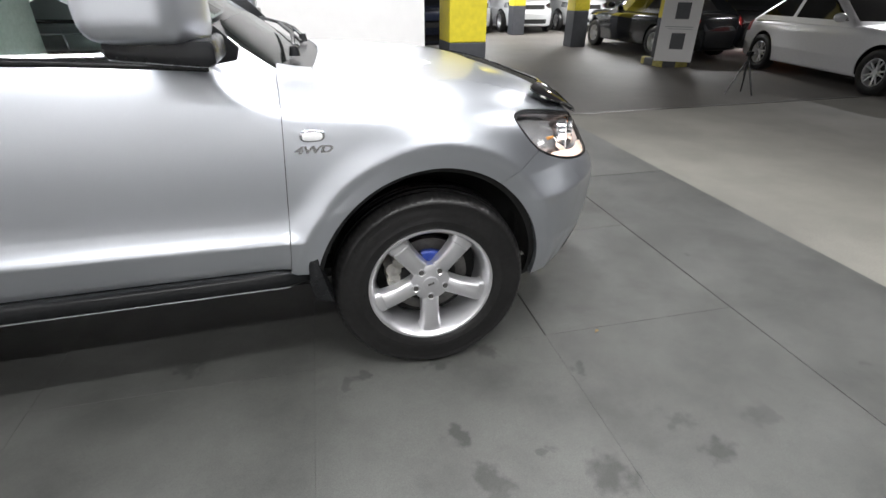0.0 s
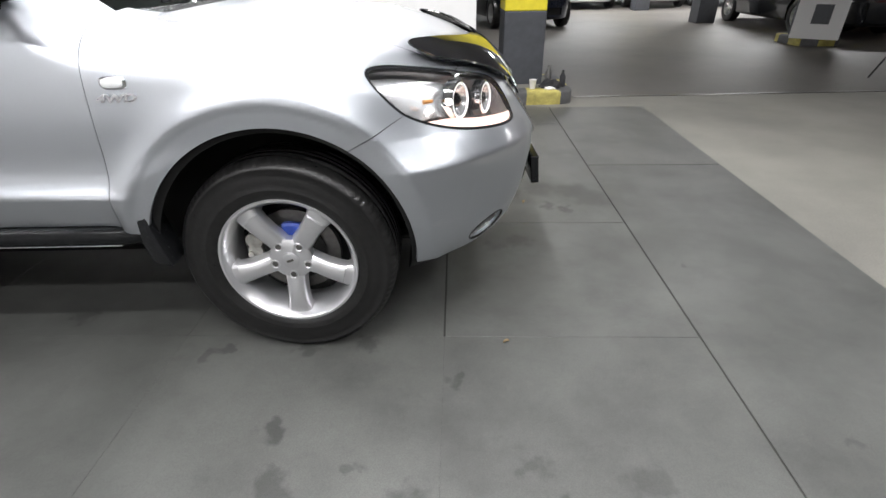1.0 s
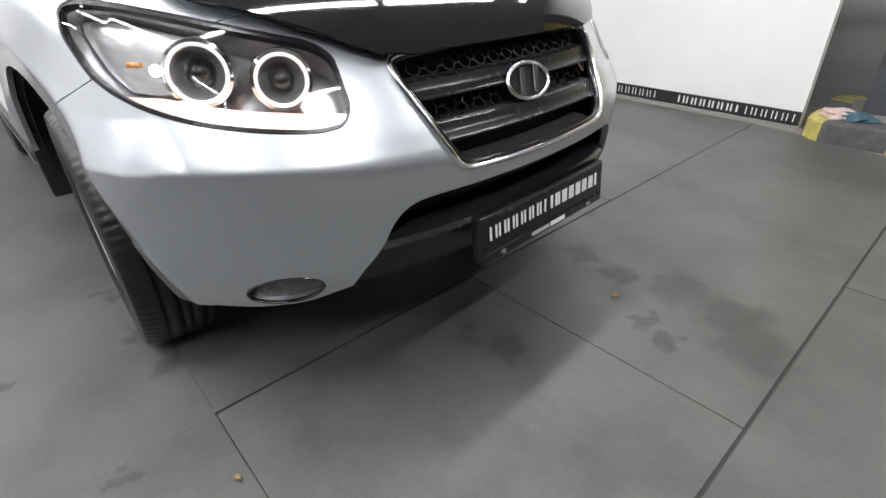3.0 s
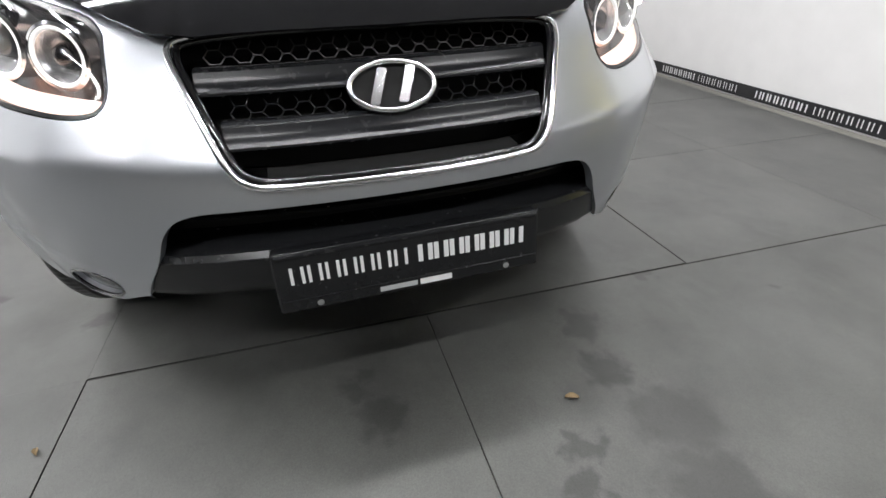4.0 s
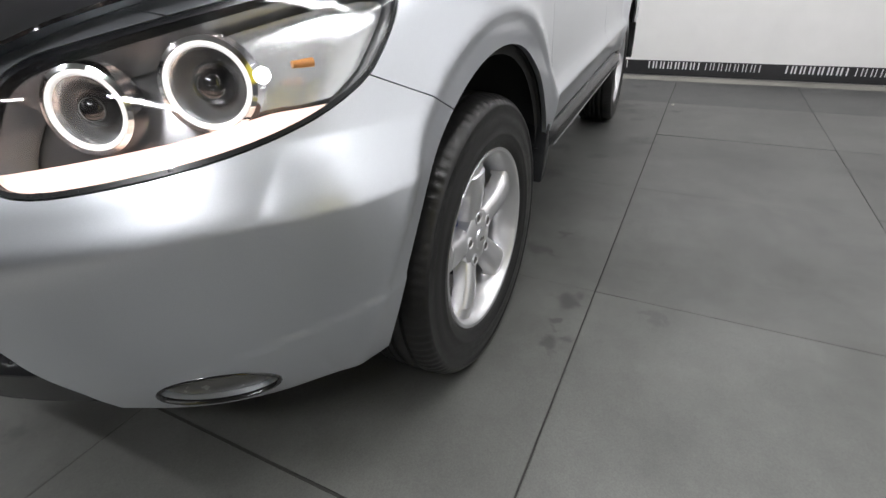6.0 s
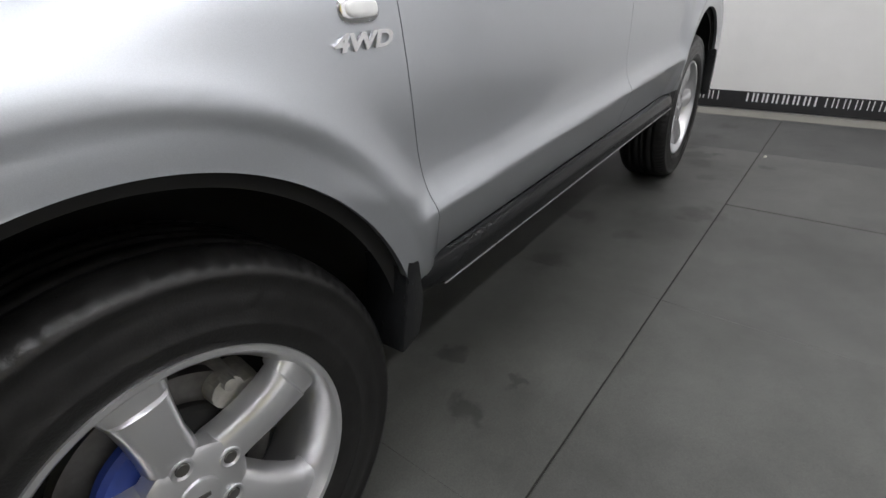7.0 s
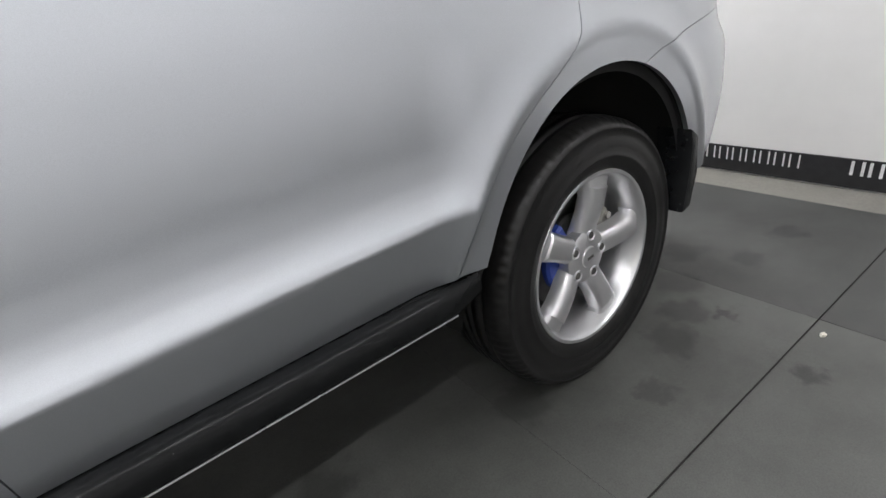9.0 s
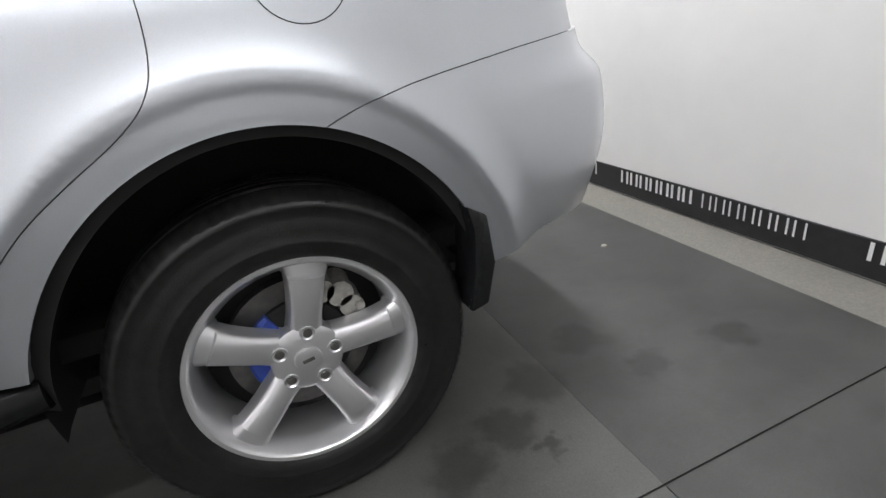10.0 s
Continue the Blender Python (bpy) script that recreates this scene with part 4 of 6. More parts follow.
def rim_parts(wheel):
    lip = [(0.205, -0.10), (0.205, 0.02), (0.207, 0.075), (0.215, 0.092), (0.226, 0.098), (0.2285, 0.1035), (0.2265, 0.107), (0.219, 0.106), (0.2135, 0.100), (0.2105, 0.090), (0.198, 0.070), (0.194, 0.02), (0.194, -0.10)]
    part("rim", lathe_bm(lip, 96), ALLOY, wheel, "silver alloy rim", smooth=35)
    for k in range(5):
        bm = bmesh.new()
        # a tapered bar from hub to lip: stations of (radius, half width, height of its face)
        st = [(0.028, 0.031, 0.058), (0.060, 0.034, 0.064), (0.085, 0.0315, 0.071), (0.120, 0.0315, 0.081), (0.155, 0.0335, 0.087), (0.180, 0.0365, 0.089), (0.1835, 0.040, 0.0835), (0.209, 0.047, 0.083)]
        rings = []
        for r, w, h in st:
            h = h + 0.018 - 0.060 * r
            rings.append([bm.verts.new((s, y, r)) for s, y in ((-w - 0.004, h - 0.045), (-w, h - 0.016), (-w * 0.88, h - 0.008), (-w * 0.60, h - 0.002), (0, h), (w * 0.60, h - 0.002), (w * 0.88, h - 0.008), (w, h - 0.016), (w + 0.004, h - 0.045))])
        for r0, r1 in zip(rings[:-1], rings[1:]):
            for a, b in zip(range(8), range(1, 9)):
                bm.faces.new((r0[a], r0[b], r1[b], r1[a]))
            bm.faces.new((r0[8], r0[0], r1[0], r1[8]))
        bm.faces.new(rings[0]), bm.faces.new(rings[-1])
        bmesh.ops.rotate(bm, verts=bm.verts[:], cent=(0, 0, 0), matrix=Matrix.Rotation(radians(180 + 72 * k), 3, "Y"))
        part("spoke", bm, ALLOY, wheel, smooth=33)
        t = radians(72 * k + 180)
        bx, bz = 0.0572 * math.sin(t), 0.0572 * math.cos(t)
        part("bolt", join_bm(lathe_bm([(0.0, 0.0662), (0.0085, 0.0662), (0.0098, 0.0645), (0.0098, 0.052)], 12)), STEEL, wheel, "recessed wheel bolt", pose(bx, 0.016, bz))
        part("bolt_seat", lathe_bm([(0.0105, 0.0640), (0.0135, 0.0672), (0.0155, 0.0672), (0.0165, 0.060)], 20), ALLOY, wheel, m=pose(bx, 0.016, bz), smooth=40)
    hub = [(r, h + 0.016) for r, h in ((0.0, 0.0720), (0.022, 0.0718), (0.027, 0.0700), (0.0285, 0.0665), (0.036, 0.0650), (0.062, 0.0635), (0.072, 0.058), (0.074, 0.03))]
    part("hub", lathe_bm(hub, 48), ALLOY, wheel, "silver hub with centre cap", smooth=40)
    part("cap_mark", box_bm(-0.012, 0.012, 0.0715, 0.0728, -0.004, 0.004, 0.0005), STEEL, wheel, "small worn mark on the cap", pose(0, 0.016, 0, 0, 20, 0))


def make_wheel():
    w = new("wheel")
    V, F = tyre_bm()
    put("tyre", mesh_from("tyre", V, F), RUBBER, w, "black rubber tyre with tread blocks")
    rim_parts(w)
    part("brake_disc", lathe_bm([(0.075, 0.012), (0.150, 0.012), (0.150, -0.012), (0.075, -0.012)], 64), STEEL, w, "steel brake disc", smooth=40)
    part("drum", lathe_bm([(0.02, 0.030), (0.100, 0.030), (0.106, 0.024), (0.106, 0.0)], 48), DARK, w, "dark brake drum", smooth=40)
    for ob in w.children:
        if ob.name.split(".")[0] != "tyre":
            ob.matrix_basis = Matrix.Diagonal((1.035, 1, 1.035, 1)) @ ob.matrix_basis
    part("back_plate", lathe_bm([(0.01, -0.03), (0.2, -0.03), (0.2, -0.05)], 48), DARK, w)
    return w


def caliper_bm(angle):
    bm = bmesh.new()
    out = []
    for da, r, s in ((-16, 0.135, 0.030), (0, 0.142, 0.034), (16, 0.135, 0.030)):
        t = radians(angle + da)
        out.append(cyl_bm((r * math.cos(t), -0.03, r * math.sin(t)), (r * math.cos(t), 0.040, r * math.sin(t)), s, s * 0.85, 18))
    for da in (-20, 20):
        t = radians(angle + da)
        out.append(cyl_bm((0.15 * math.cos(t), 0.03, 0.15 * math.sin(t)), (0.15 * math.cos(t), 0.050, 0.15 * math.sin(t)), 0.012, 0.010, 12))
    return join_bm(bm, *out)


def blue_bracket_bm(angle, spread):
    """A curved painted bracket round the hub."""
    bm = bmesh.new()
    rings = []
    for k in range(13):
        t = radians(angle - spread + 2 * spread * k / 12)
        rings.append([bm.verts.new((r * math.cos(t), h, r * math.sin(t))) for r, h in ((0.062, 0.020), (0.062, 0.036), (0.070, 0.041), (0.108, 0.041), (0.116, 0.035), (0.116, 0.020))])
    for r0, r1 in zip(rings[:-1], rings[1:]):
        for k in range(5):
            bm.faces.new((r0[k], r0[k + 1], r1[k + 1], r1[k]))
    bm.faces.new(rings[0]), bm.faces.new(rings[-1])
    return bm


HUB_Y = 0.845 - 0.088
first_wheel = None
for wx, side, turn, cal in ((0.0, 1, -29, 150), (0.0, -1, 0, 160), (-2.70, 1, 168, 135), (-2.70, -1, 30, 135)):
    m = pose(wx, side * HUB_Y, WHEEL_Z) @ (Matrix.Identity(4) if side > 0 else Matrix.Rotation(math.pi, 4, "Z"))
    if wx > -1:
        m = m @ Matrix.Rotation(radians(-3), 4, "Z")          # the front wheels are turned slightly to the right
    spin = Matrix.Rotation(radians(turn if side > 0 else -turn), 4, "Y")
    if first_wheel is None:
        first_wheel = make_wheel()
        w = first_wheel
        w.matrix_basis = m @ spin
    else:
        w = copy_thing(first_wheel, m @ spin)
    w.parent = car
    a = cal if side > 0 else 180 - cal
    b = (28 if wx > -1 else 12) if side > 0 else (102 if wx > -1 else 168)
    part("blue_bracket", blue_bracket_bm(b, 26 if side < 0 else 48), BLUE, car, "blue painted brake bracket", m, smooth=35)
    part("caliper", caliper_bm(a), CALIPER, car, "bare metal brake caliper", m)

# wheel-house liners and mud flaps
for cx, cz, rx, rz in ARCHES:
    for side in (1, -1):
        V, F = [], []
        n = 48
        for i in range(n + 1):
            t = radians(-2 + 180 * i / n)
            lx, lz = cx + rx * 1.012 * math.cos(t), max(cz + rz * 1.012 * math.sin(t), 0.24)
            edge = float(side_at(np.array([cx + rx * 1.02 * math.cos(t)]), np.array([max(lz, 0.34)]))[0]) - 0.020
            for k, (s, y) in enumerate(((1.0, edge), (1.012, edge - 0.05), (1.02, 0.55))):
                V.append((cx + (lx - cx) * s, side * y, lz))
        for i in range(n):
            for k in range(2):
                F.append((i * 3 + k, i * 3 + k + 1, i * 3 + k + 4, i * 3 + k + 3))
        m_in = len(V)
        V.append((cx, side * 0.552, cz))
        for i in range(n):
            F.append((i * 3 + 2, m_in, (i + 1) * 3 + 2))
        put("wheel_liner", mesh_from("wheel_liner", V, F), DARK, car, "black wheel-house liner")
FLAP_F = ((-0.395, 0.585), (-0.432, 0.565), (-0.438, 0.47), (-0.42, 0.40), (-0.365, 0.385), (-0.385, 0.46), (-0.398, 0.53))
FLAP_R = ((-3.070, 0.620), (-3.115, 0.590), (-3.125, 0.48), (-3.10, 0.385), (-3.055, 0.375), (-3.075, 0.47), (-3.082, 0.56))
for outline, y0 in ((FLAP_F, 0.80), (FLAP_R, 0.80)):
    for side in (1, -1):
        bm = prism_bm(outline, 0.105, 0.006)
        bmesh.ops.translate(bm, verts=bm.verts[:], vec=(0, y0, 0))
        if side < 0:
            bmesh.ops.scale(bm, verts=bm.verts[:], vec=(1, -1, 1))
        part("mud_flap", bm, BLACK_PLASTIC, car, "black rubber mud flap", smooth=40)

# ---- the car's front: grille, lamps, plate ----
def front_pts(yz, out=0.0):
    xs = nose_at([p[0] for p in yz], [p[1] for p in yz])
    return [(float(x) + out, float(p[0]), float(p[1])) for x, p in zip(xs, yz)]


grille = new("grille")
grille.parent = car
grille["label"] = "black grille with satin bars and a chrome frame"
G2 = rounded(GRILLE, 3)
part("chrome_frame", sweep_bm(front_pts(G2, 0.003), 0.0068, 8, True, 1.0, (1, 0, 0)), CHROME, grille, "bright chrome frame", smooth=60)
inner_loop = [(p[0] * 0.965, 0.742 + (p[1] - 0.742) * 0.94) for p in G2]
part("inner_frame", sweep_bm(front_pts(inner_loop, -0.006), 0.007, 8, True, 1.0, (1, 0, 0)), BLACK_GLOSS, grille, "thin black inner frame", smooth=60)
S_g = clip(half, lambda P: f_grille(P) - 0.004)
put("grille_back", shell_mesh("grille_back", both(S_g), 0, -0.075), DARK, grille, "dark grille opening")


def grille_half_width(z):
    return float(np.interp(z, (0.62, 0.634, 0.68, 0.76, 0.842, 0.858), (0.24, 0.28, 0.300, 0.330, 0.358, 0.335)))


def bar_along(profile, z0, y_max, n=33, z_bow=0.0, follow=False):
    """A bar across the nose; profile: (out, up) pairs about its front edge at height z0."""
    bm = bmesh.new()
    rings = []
    for i in range(n):
        y = y_max * (2 * i / (n - 1) - 1)
        z = z0 + z_bow * (y / y_max) ** 2
        xs = nose_at([y] * len(profile), [z + (u if follow else 0.0) for o, u in profile])
        rings.append([bm.verts.new((float(x) + o, y, z + u)) for x, (o, u) in zip(xs, profile)])
    m = len(profile)
    for r0, r1 in zip(rings[:-1], rings[1:]):
        for k in range(m):
            bm.faces.new((r0[k], r0[(k + 1) % m], r1[(k + 1) % m], r1[k]))
    bm.faces.new(rings[0]), bm.faces.new(rings[-1])
    return bm


SLAT = ((-0.060, 0.034), (-0.036, 0.033), (-0.029, 0.029), (-0.026, 0.022), (-0.023, 0.015), (-0.018, 0.008), (-0.009, 0.002), (-0.003, -0.001), (-0.003, -0.005), (-0.014, -0.010), (-0.060, -0.012))
for z in (0.772, 0.690):
    part("grille_bar", bar_along(SLAT, z, grille_half_width(z) - 0.006), GRILLE_GREY, grille, "satin grey grille bar", smooth=35)
part("grille_lip", bar_along(((-0.07, 0.016), (-0.03, 0.014), (-0.012, 0.004), (-0.008, 0.0), (-0.07, -0.006)), 0.622, 0.240), DARK, grille, "dark lower grille lip", smooth=35)


def hex_row(z, y0, y1, pitch=0.047, size=0.017, back=0.030):
    bms = []
    n = int((y1 - y0) / pitch)
    for i in range(n):
        yc = y0 + (i + 0.5) * (y1 - y0) / n
        ring = [(yc + size * 1.05 * math.cos(radians(60 * k)), z + size * 0.72 * math.sin(radians(60 * k))) for k in range(6)]
        bms.append(sweep_bm(front_pts(ring, -back), 0.0016, 5, True, 1.0, (1, 0, 0)))
        for k in (1, 2):
            e = [(ring[k][0], ring[k][1]), (ring[k][0] + (0.006 if k == 1 else -0.006), ring[k][1] + 0.011)]
            bms.append(sweep_bm(front_pts(e, -back), 0.0014, 5, False, 1.0, (1, 0, 0)))
        link = [ring[0], (yc + (y1 - y0) / n - size * 1.05, z)]
        if i < n - 1:
            bms.append(sweep_bm(front_pts(link, -back), 0.0014, 5, False, 1.0, (1, 0, 0)))
    bms.append(sweep_bm(front_pts([(y0 + (y1 - y0) * k / 12, z - size * 0.9) for k in range(13)], -back), 0.0018, 5, False, 1.0, (1, 0, 0)))
    return join_bm(*bms)


part("grille_mesh", hex_row(0.820, -0.315, 0.315), MESH_GREY, grille, "dark honeycomb strip")
part("grille_mesh", hex_row(0.735, -0.290, -0.075), GRILLE_GREY, grille, "dark honeycomb strip")
part("grille_mesh", hex_row(0.735, 0.075, 0.290), GRILLE_GREY, grille, "dark honeycomb strip")
# dark blocks added so that no light shows through the openings
part("radiator", box_bm(0.42, 0.60, -0.50, 0.50, 0.60, 0.90, 0.01), DARK, grille, "dark block closing the space behind the grille")
part("intake_blocker", box_bm(0.42, 0.60, -0.62, 0.62, 0.32, 0.598, 0.01), DARK, grille, "dark block closing the space behind the intake")
# oval badge with plain slanted bars
badge = new("badge")
badge.parent = grille
badge["label"] = "oval chrome badge with two slanted bars"
lean = pose(float(nose_at([0.0], [0.764])[0]) + 0.004, 0, 0.764, 0, -27, 0)
ring = [(0.0, 0.077 * math.cos(t), 0.043 * math.sin(t)) for t in np.linspace(0, 2 * math.pi, 49)[:-1]]
part("badge_ring", sweep_bm(ring, 0.0055, 8, True, 1.0, (1, 0, 0)), CHROME, badge, smooth=60, m=lean)
plate = bmesh.new()
plate.faces.new([plate.verts.new((-0.006, 0.077 * math.cos(t), 0.043 * math.sin(t))) for t in np.linspace(0, 2 * math.pi, 49)[:-1]])
part("badge_plate", plate, DARK, badge, m=lean)
for s in (-1, 1):
    bm = bmesh.new()
    f = bm.faces.new([bm.verts.new((0, y, z)) for y, z in ((s * 0.026 - 0.020, -0.030), (s * 0.026 - 0.003, -0.033), (s * 0.026 + 0.020, 0.030), (s * 0.026 + 0.003, 0.033))])
    ext = bmesh.ops.extrude_face_region(bm, geom=[f])
    bmesh.ops.translate(bm, verts=[v for v in ext["geom"] if isinstance(v, bmesh.types.BMVert)], vec=(0.006, 0, 0))
    bmesh.ops.bevel(bm, geom=bm.edges[:], offset=0.0018, segments=2, affect="EDGES")
    part("badge_bar", bm, CHROME, badge, m=lean, smooth=50)

# lower intake and its black bar
S_i = clip(clip(half, lambda P: f_intake(P) - 0.004), lambda P: 0.33 - P[:, 2])
put("intake_back", shell_mesh("intake_back", both(S_i), 0, -0.09), DARK, car, "dark lower air intake")
part("bumper_bar", bar_along(((-0.09, 0.028), (-0.050, 0.010), (-0.020, 0.005), (-0.016, 0.003), (-0.006, -0.008), (-0.005, -0.011), (-0.007, -0.030), (-0.011, -0.085), (-0.026, -0.110), (-0.12, -0.125)), 0.492, 0.515, 37, -0.014, True), BLACK_PLASTIC, car, "black plastic bar across the lower bumper", smooth=22)
part("grille_vane", bar_along(((-0.09, 0.006), (-0.06, 0.004), (-0.058, 0.0), (-0.09, -0.004)), 0.545, 0.40), BLACK_PLASTIC, car)

plate_holder = new("plate_holder")
plate_holder.parent = car
plate_holder["label"] = "black plate holder with white marks"
PM = pose(0.936, 0, 0.447, 0, -5, 0)
part("plate_panel", box_bm(-0.030, 0.004, -0.264, 0.264, -0.058, 0.064, 0.005, 3), BLACK_PLASTIC, plate_holder, m=PM, smooth=40)
part("plate_rim", box_bm(-0.004, 0.007, -0.258, 0.258, 0.052, 0.060, 0.003, 2), GRILLE_GREY, plate_holder, m=PM)
part("plate_rim", box_bm(-0.004, 0.0065, -0.258, 0.258, -0.034, -0.031, 0.001, 1), GRILLE_GREY, plate_holder, m=PM)


mark_thin = box_bm(0.004, 0.0058, 0.0, 0.0058, 0.000, 0.034)
mark_bold = box_bm(0.004, 0.0058, 0.0, 0.0092, 0.000, 0.035)
for run, (y0, bmk) in enumerate(((-0.236, mark_thin), (0.006, mark_bold))):
    proto = None
    for k in range(14):
        m = PM @ pose(0, y0 + 0.0162 * k + (0.004 if k % 2 else 0.0), 0)
        if proto is None:
            proto = part("plate_mark", bmk, WHITE_MARK, plate_holder, "white upright bar", m)
        else:
            put("plate_mark", proto.data, None, plate_holder, "", m)
part("plate_bar", box_bm(0.004, 0.0052, -0.075, 0.000, -0.050, -0.040), GREY_MARK, plate_holder, "small grey bar", PM)
part("plate_bar", box_bm(0.004, 0.0052, 0.006, 0.072, -0.051, -0.039), WHITE_MARK, plate_holder, "small white bar", PM)
for y in (-0.19, 0.19):
    bm = cyl_bm((0.003, y, -0.045), (0.008, y, -0.045), 0.0085, 0.0065, 14)
    part("plate_screw", bm, CHROME, plate_holder, "bright plate screw", PM)

# -- headlights --
STRIP_TOP = ((-0.60, 0.850), (-0.437, 0.822), (-0.343, 0.811), (-0.19, 0.808), (-0.005, 0.789), (0.275, 0.769), (0.45, 0.758))


def oriented(at, axis, roll=0.0):
    return Matrix.Translation(at) @ Vector(axis).to_track_quat("Y", "Z").to_matrix().to_4x4()


S_h = clip(half, lambda P: f_head(P) + 0.001)
S_rim = clip(S_h, lambda P: -f_head(P) - 0.0075)
S_lens = clip(S_h, lambda P: f_head(P) + 0.002)
S_bezel = clip(clip(S_h, lambda P: -f_head(P) - 0.0045), lambda P: f_head(P) + 0.0015)
q_of = lambda P: P[:, 0] - np.abs(P[:, 1])
S_strip = clip(clip(S_h, lambda P: line_side(q_of(P), P[:, 2], STRIP_TOP) * 1.0), lambda P: f_head(P) + 0.0085)
S_refl = clip(clip(S_h, lambda P: -line_side(q_of(P), P[:, 2], STRIP_TOP) + 0.012), lambda P: f_head(P) + 0.012)
S_outer = clip(S_refl, lambda P: q_of(P) + 0.105)
for side in (1, -1):
    flip = (lambda S: S) if side > 0 else mirrored
    lamp = new("headlight")
    lamp.parent = car
    lamp["label"] = "lit headlight with two bright rings behind clear plastic"
    put("rim", shell_mesh("rim", flip(S_rim), 0.016), BLACK_PLASTIC, lamp, "black headlight surround")
    put("bezel", shell_mesh("bezel", flip(S_bezel), 0.060, -0.017), LAMP_SATIN, lamp, "satin silver inner wall")
    put("housing", shell_mesh("housing", flip(S_lens), 0, -0.080), LAMP_GREY, lamp, "silvery headlight housing")
    put("running_light", shell_mesh("running_light", flip(S_strip), 0.02, -0.010), RUNNING, lamp, "warm glowing strip")
    put("reflector", shell_mesh("reflector", flip(S_outer), 0.03, -0.046), LAMP_SATIN, lamp, "bright side reflector")
    lens = put("lens", shell_mesh("lens", flip(S_lens), 0, -0.0015), LENS, lamp, "clear plastic lens")
    lens.visible_shadow = False
    for c, r, ax in (((0.578, 0.668, 0.846), 0.053, (0.86, 0.50, 0.08)), ((0.670, 0.548, 0.827), 0.048, (0.90, 0.42, 0.06))):
        m = oriented((c[0], side * c[1], c[2]), (ax[0], side * ax[1], ax[2]))
        ringp = [(r * math.cos(t), 0, r * math.sin(t)) for t in np.linspace(0, 2 * math.pi, 41)[:-1]]
        part("halo_ring", sweep_bm(ringp, 0.0042, 8, True, 1.0, (0, 1, 0)), HALO, lamp, "glowing white ring", m, smooth=60)
        part("bowl", lathe_bm([(r + 0.004, 0.003), (r - 0.005, -0.002), (r * 0.80, -0.018), (r * 0.60, -0.030), (0.004, -0.034)], 40), LAMP_SATIN, lamp, "polished lamp bowl", m, smooth=50)
        part("bulb_lens", lathe_bm([(0.0, 0.004), (r * 0.26, 0.0), (r * 0.44, -0.010), (r * 0.52, -0.026)], 28), BLACK_GLOSS, lamp, "dark glass projector lens", m, smooth=50)
        part("trim_ring", lathe_bm([(r + 0.004, 0.004), (r + 0.010, 0.001), (r + 0.012, -0.03)], 40), LAMP_SILVER, lamp, "", m, smooth=50)
    part("bulb", cyl_bm((0.462, side * 0.752, 0.862), (0.490, side * 0.738, 0.862), 0.0065, 0.005, 14), AMBER, lamp, "amber indicator bulb")
    glowing = bmesh.new()
    bmesh.ops.create_icosphere(glowing, subdivisions=2, radius=0.011, matrix=Matrix.Translation((0.540, side * 0.728, 0.856)))
    part("parking_bulb", glowing, BULB, lamp, "small lit bulb", smooth=80)

# -- fog lamps --
S_f = clip(half, lambda P: f_fog(P) + 0.001)
for side in (1, -1):
    flip = (lambda S: S) if side > 0 else mirrored
    fog = put("fog_lamp", shell_mesh("fog_lamp", flip(S_f), 0.0, -0.016), FOG_GREY, car, "smoky grey oval fog lamp")
    edge_pts = []
    for t in np.linspace(0, 2 * math.pi, 61)[:-1]:
        q = FOG[0] + FOG[2] * math.cos(t)
        z = FOG[1] + FOG[3] * math.sin(t) + 0.12 * (q - FOG[0])
        lo, hi = 0.2, 0.95
        for _ in range(30):       # the point of the skin with x - y = q at this height
            mid = (lo + hi) / 2
            if lower_body(np.array([[mid, mid - q, z]]))[0] < 0:
                lo = mid
            else:
                hi = mid
        edge_pts.append((lo - 0.002, side * (lo - q - 0.002), z))
    part("rim", sweep_bm(edge_pts, 0.0045, 6, True), BLACK_GLOSS, fog, "thin black ring", smooth=60)

# ---- the car's sides and glass ----
def oval_bm(rx, rz, depth, y0):
    """A rounded cushion, flat at the back, domed to the outside."""
    prof = ((1.0, 0.0), (1.0, 0.45), (0.93, 0.75), (0.78, 0.92), (0.45, 1.0))
    bm = bmesh.new()
    rings = []
    for s, h in prof:
        rings.append([bm.verts.new((rx * s * math.copysign(abs(math.cos(t)) ** 0.6, math.cos(t)), y0 + depth * h, rz * s * math.copysign(abs(math.sin(t)) ** 0.7, math.sin(t)))) for t in np.linspace(0, 2 * math.pi, 33)[:-1]])
    for r0, r1 in zip(rings[:-1], rings[1:]):
        for k in range(32):
            bm.faces.new((r0[k], r0[(k + 1) % 32], r1[(k + 1) % 32], r1[k]))
    bm.faces.new(rings[-1])
    return bm


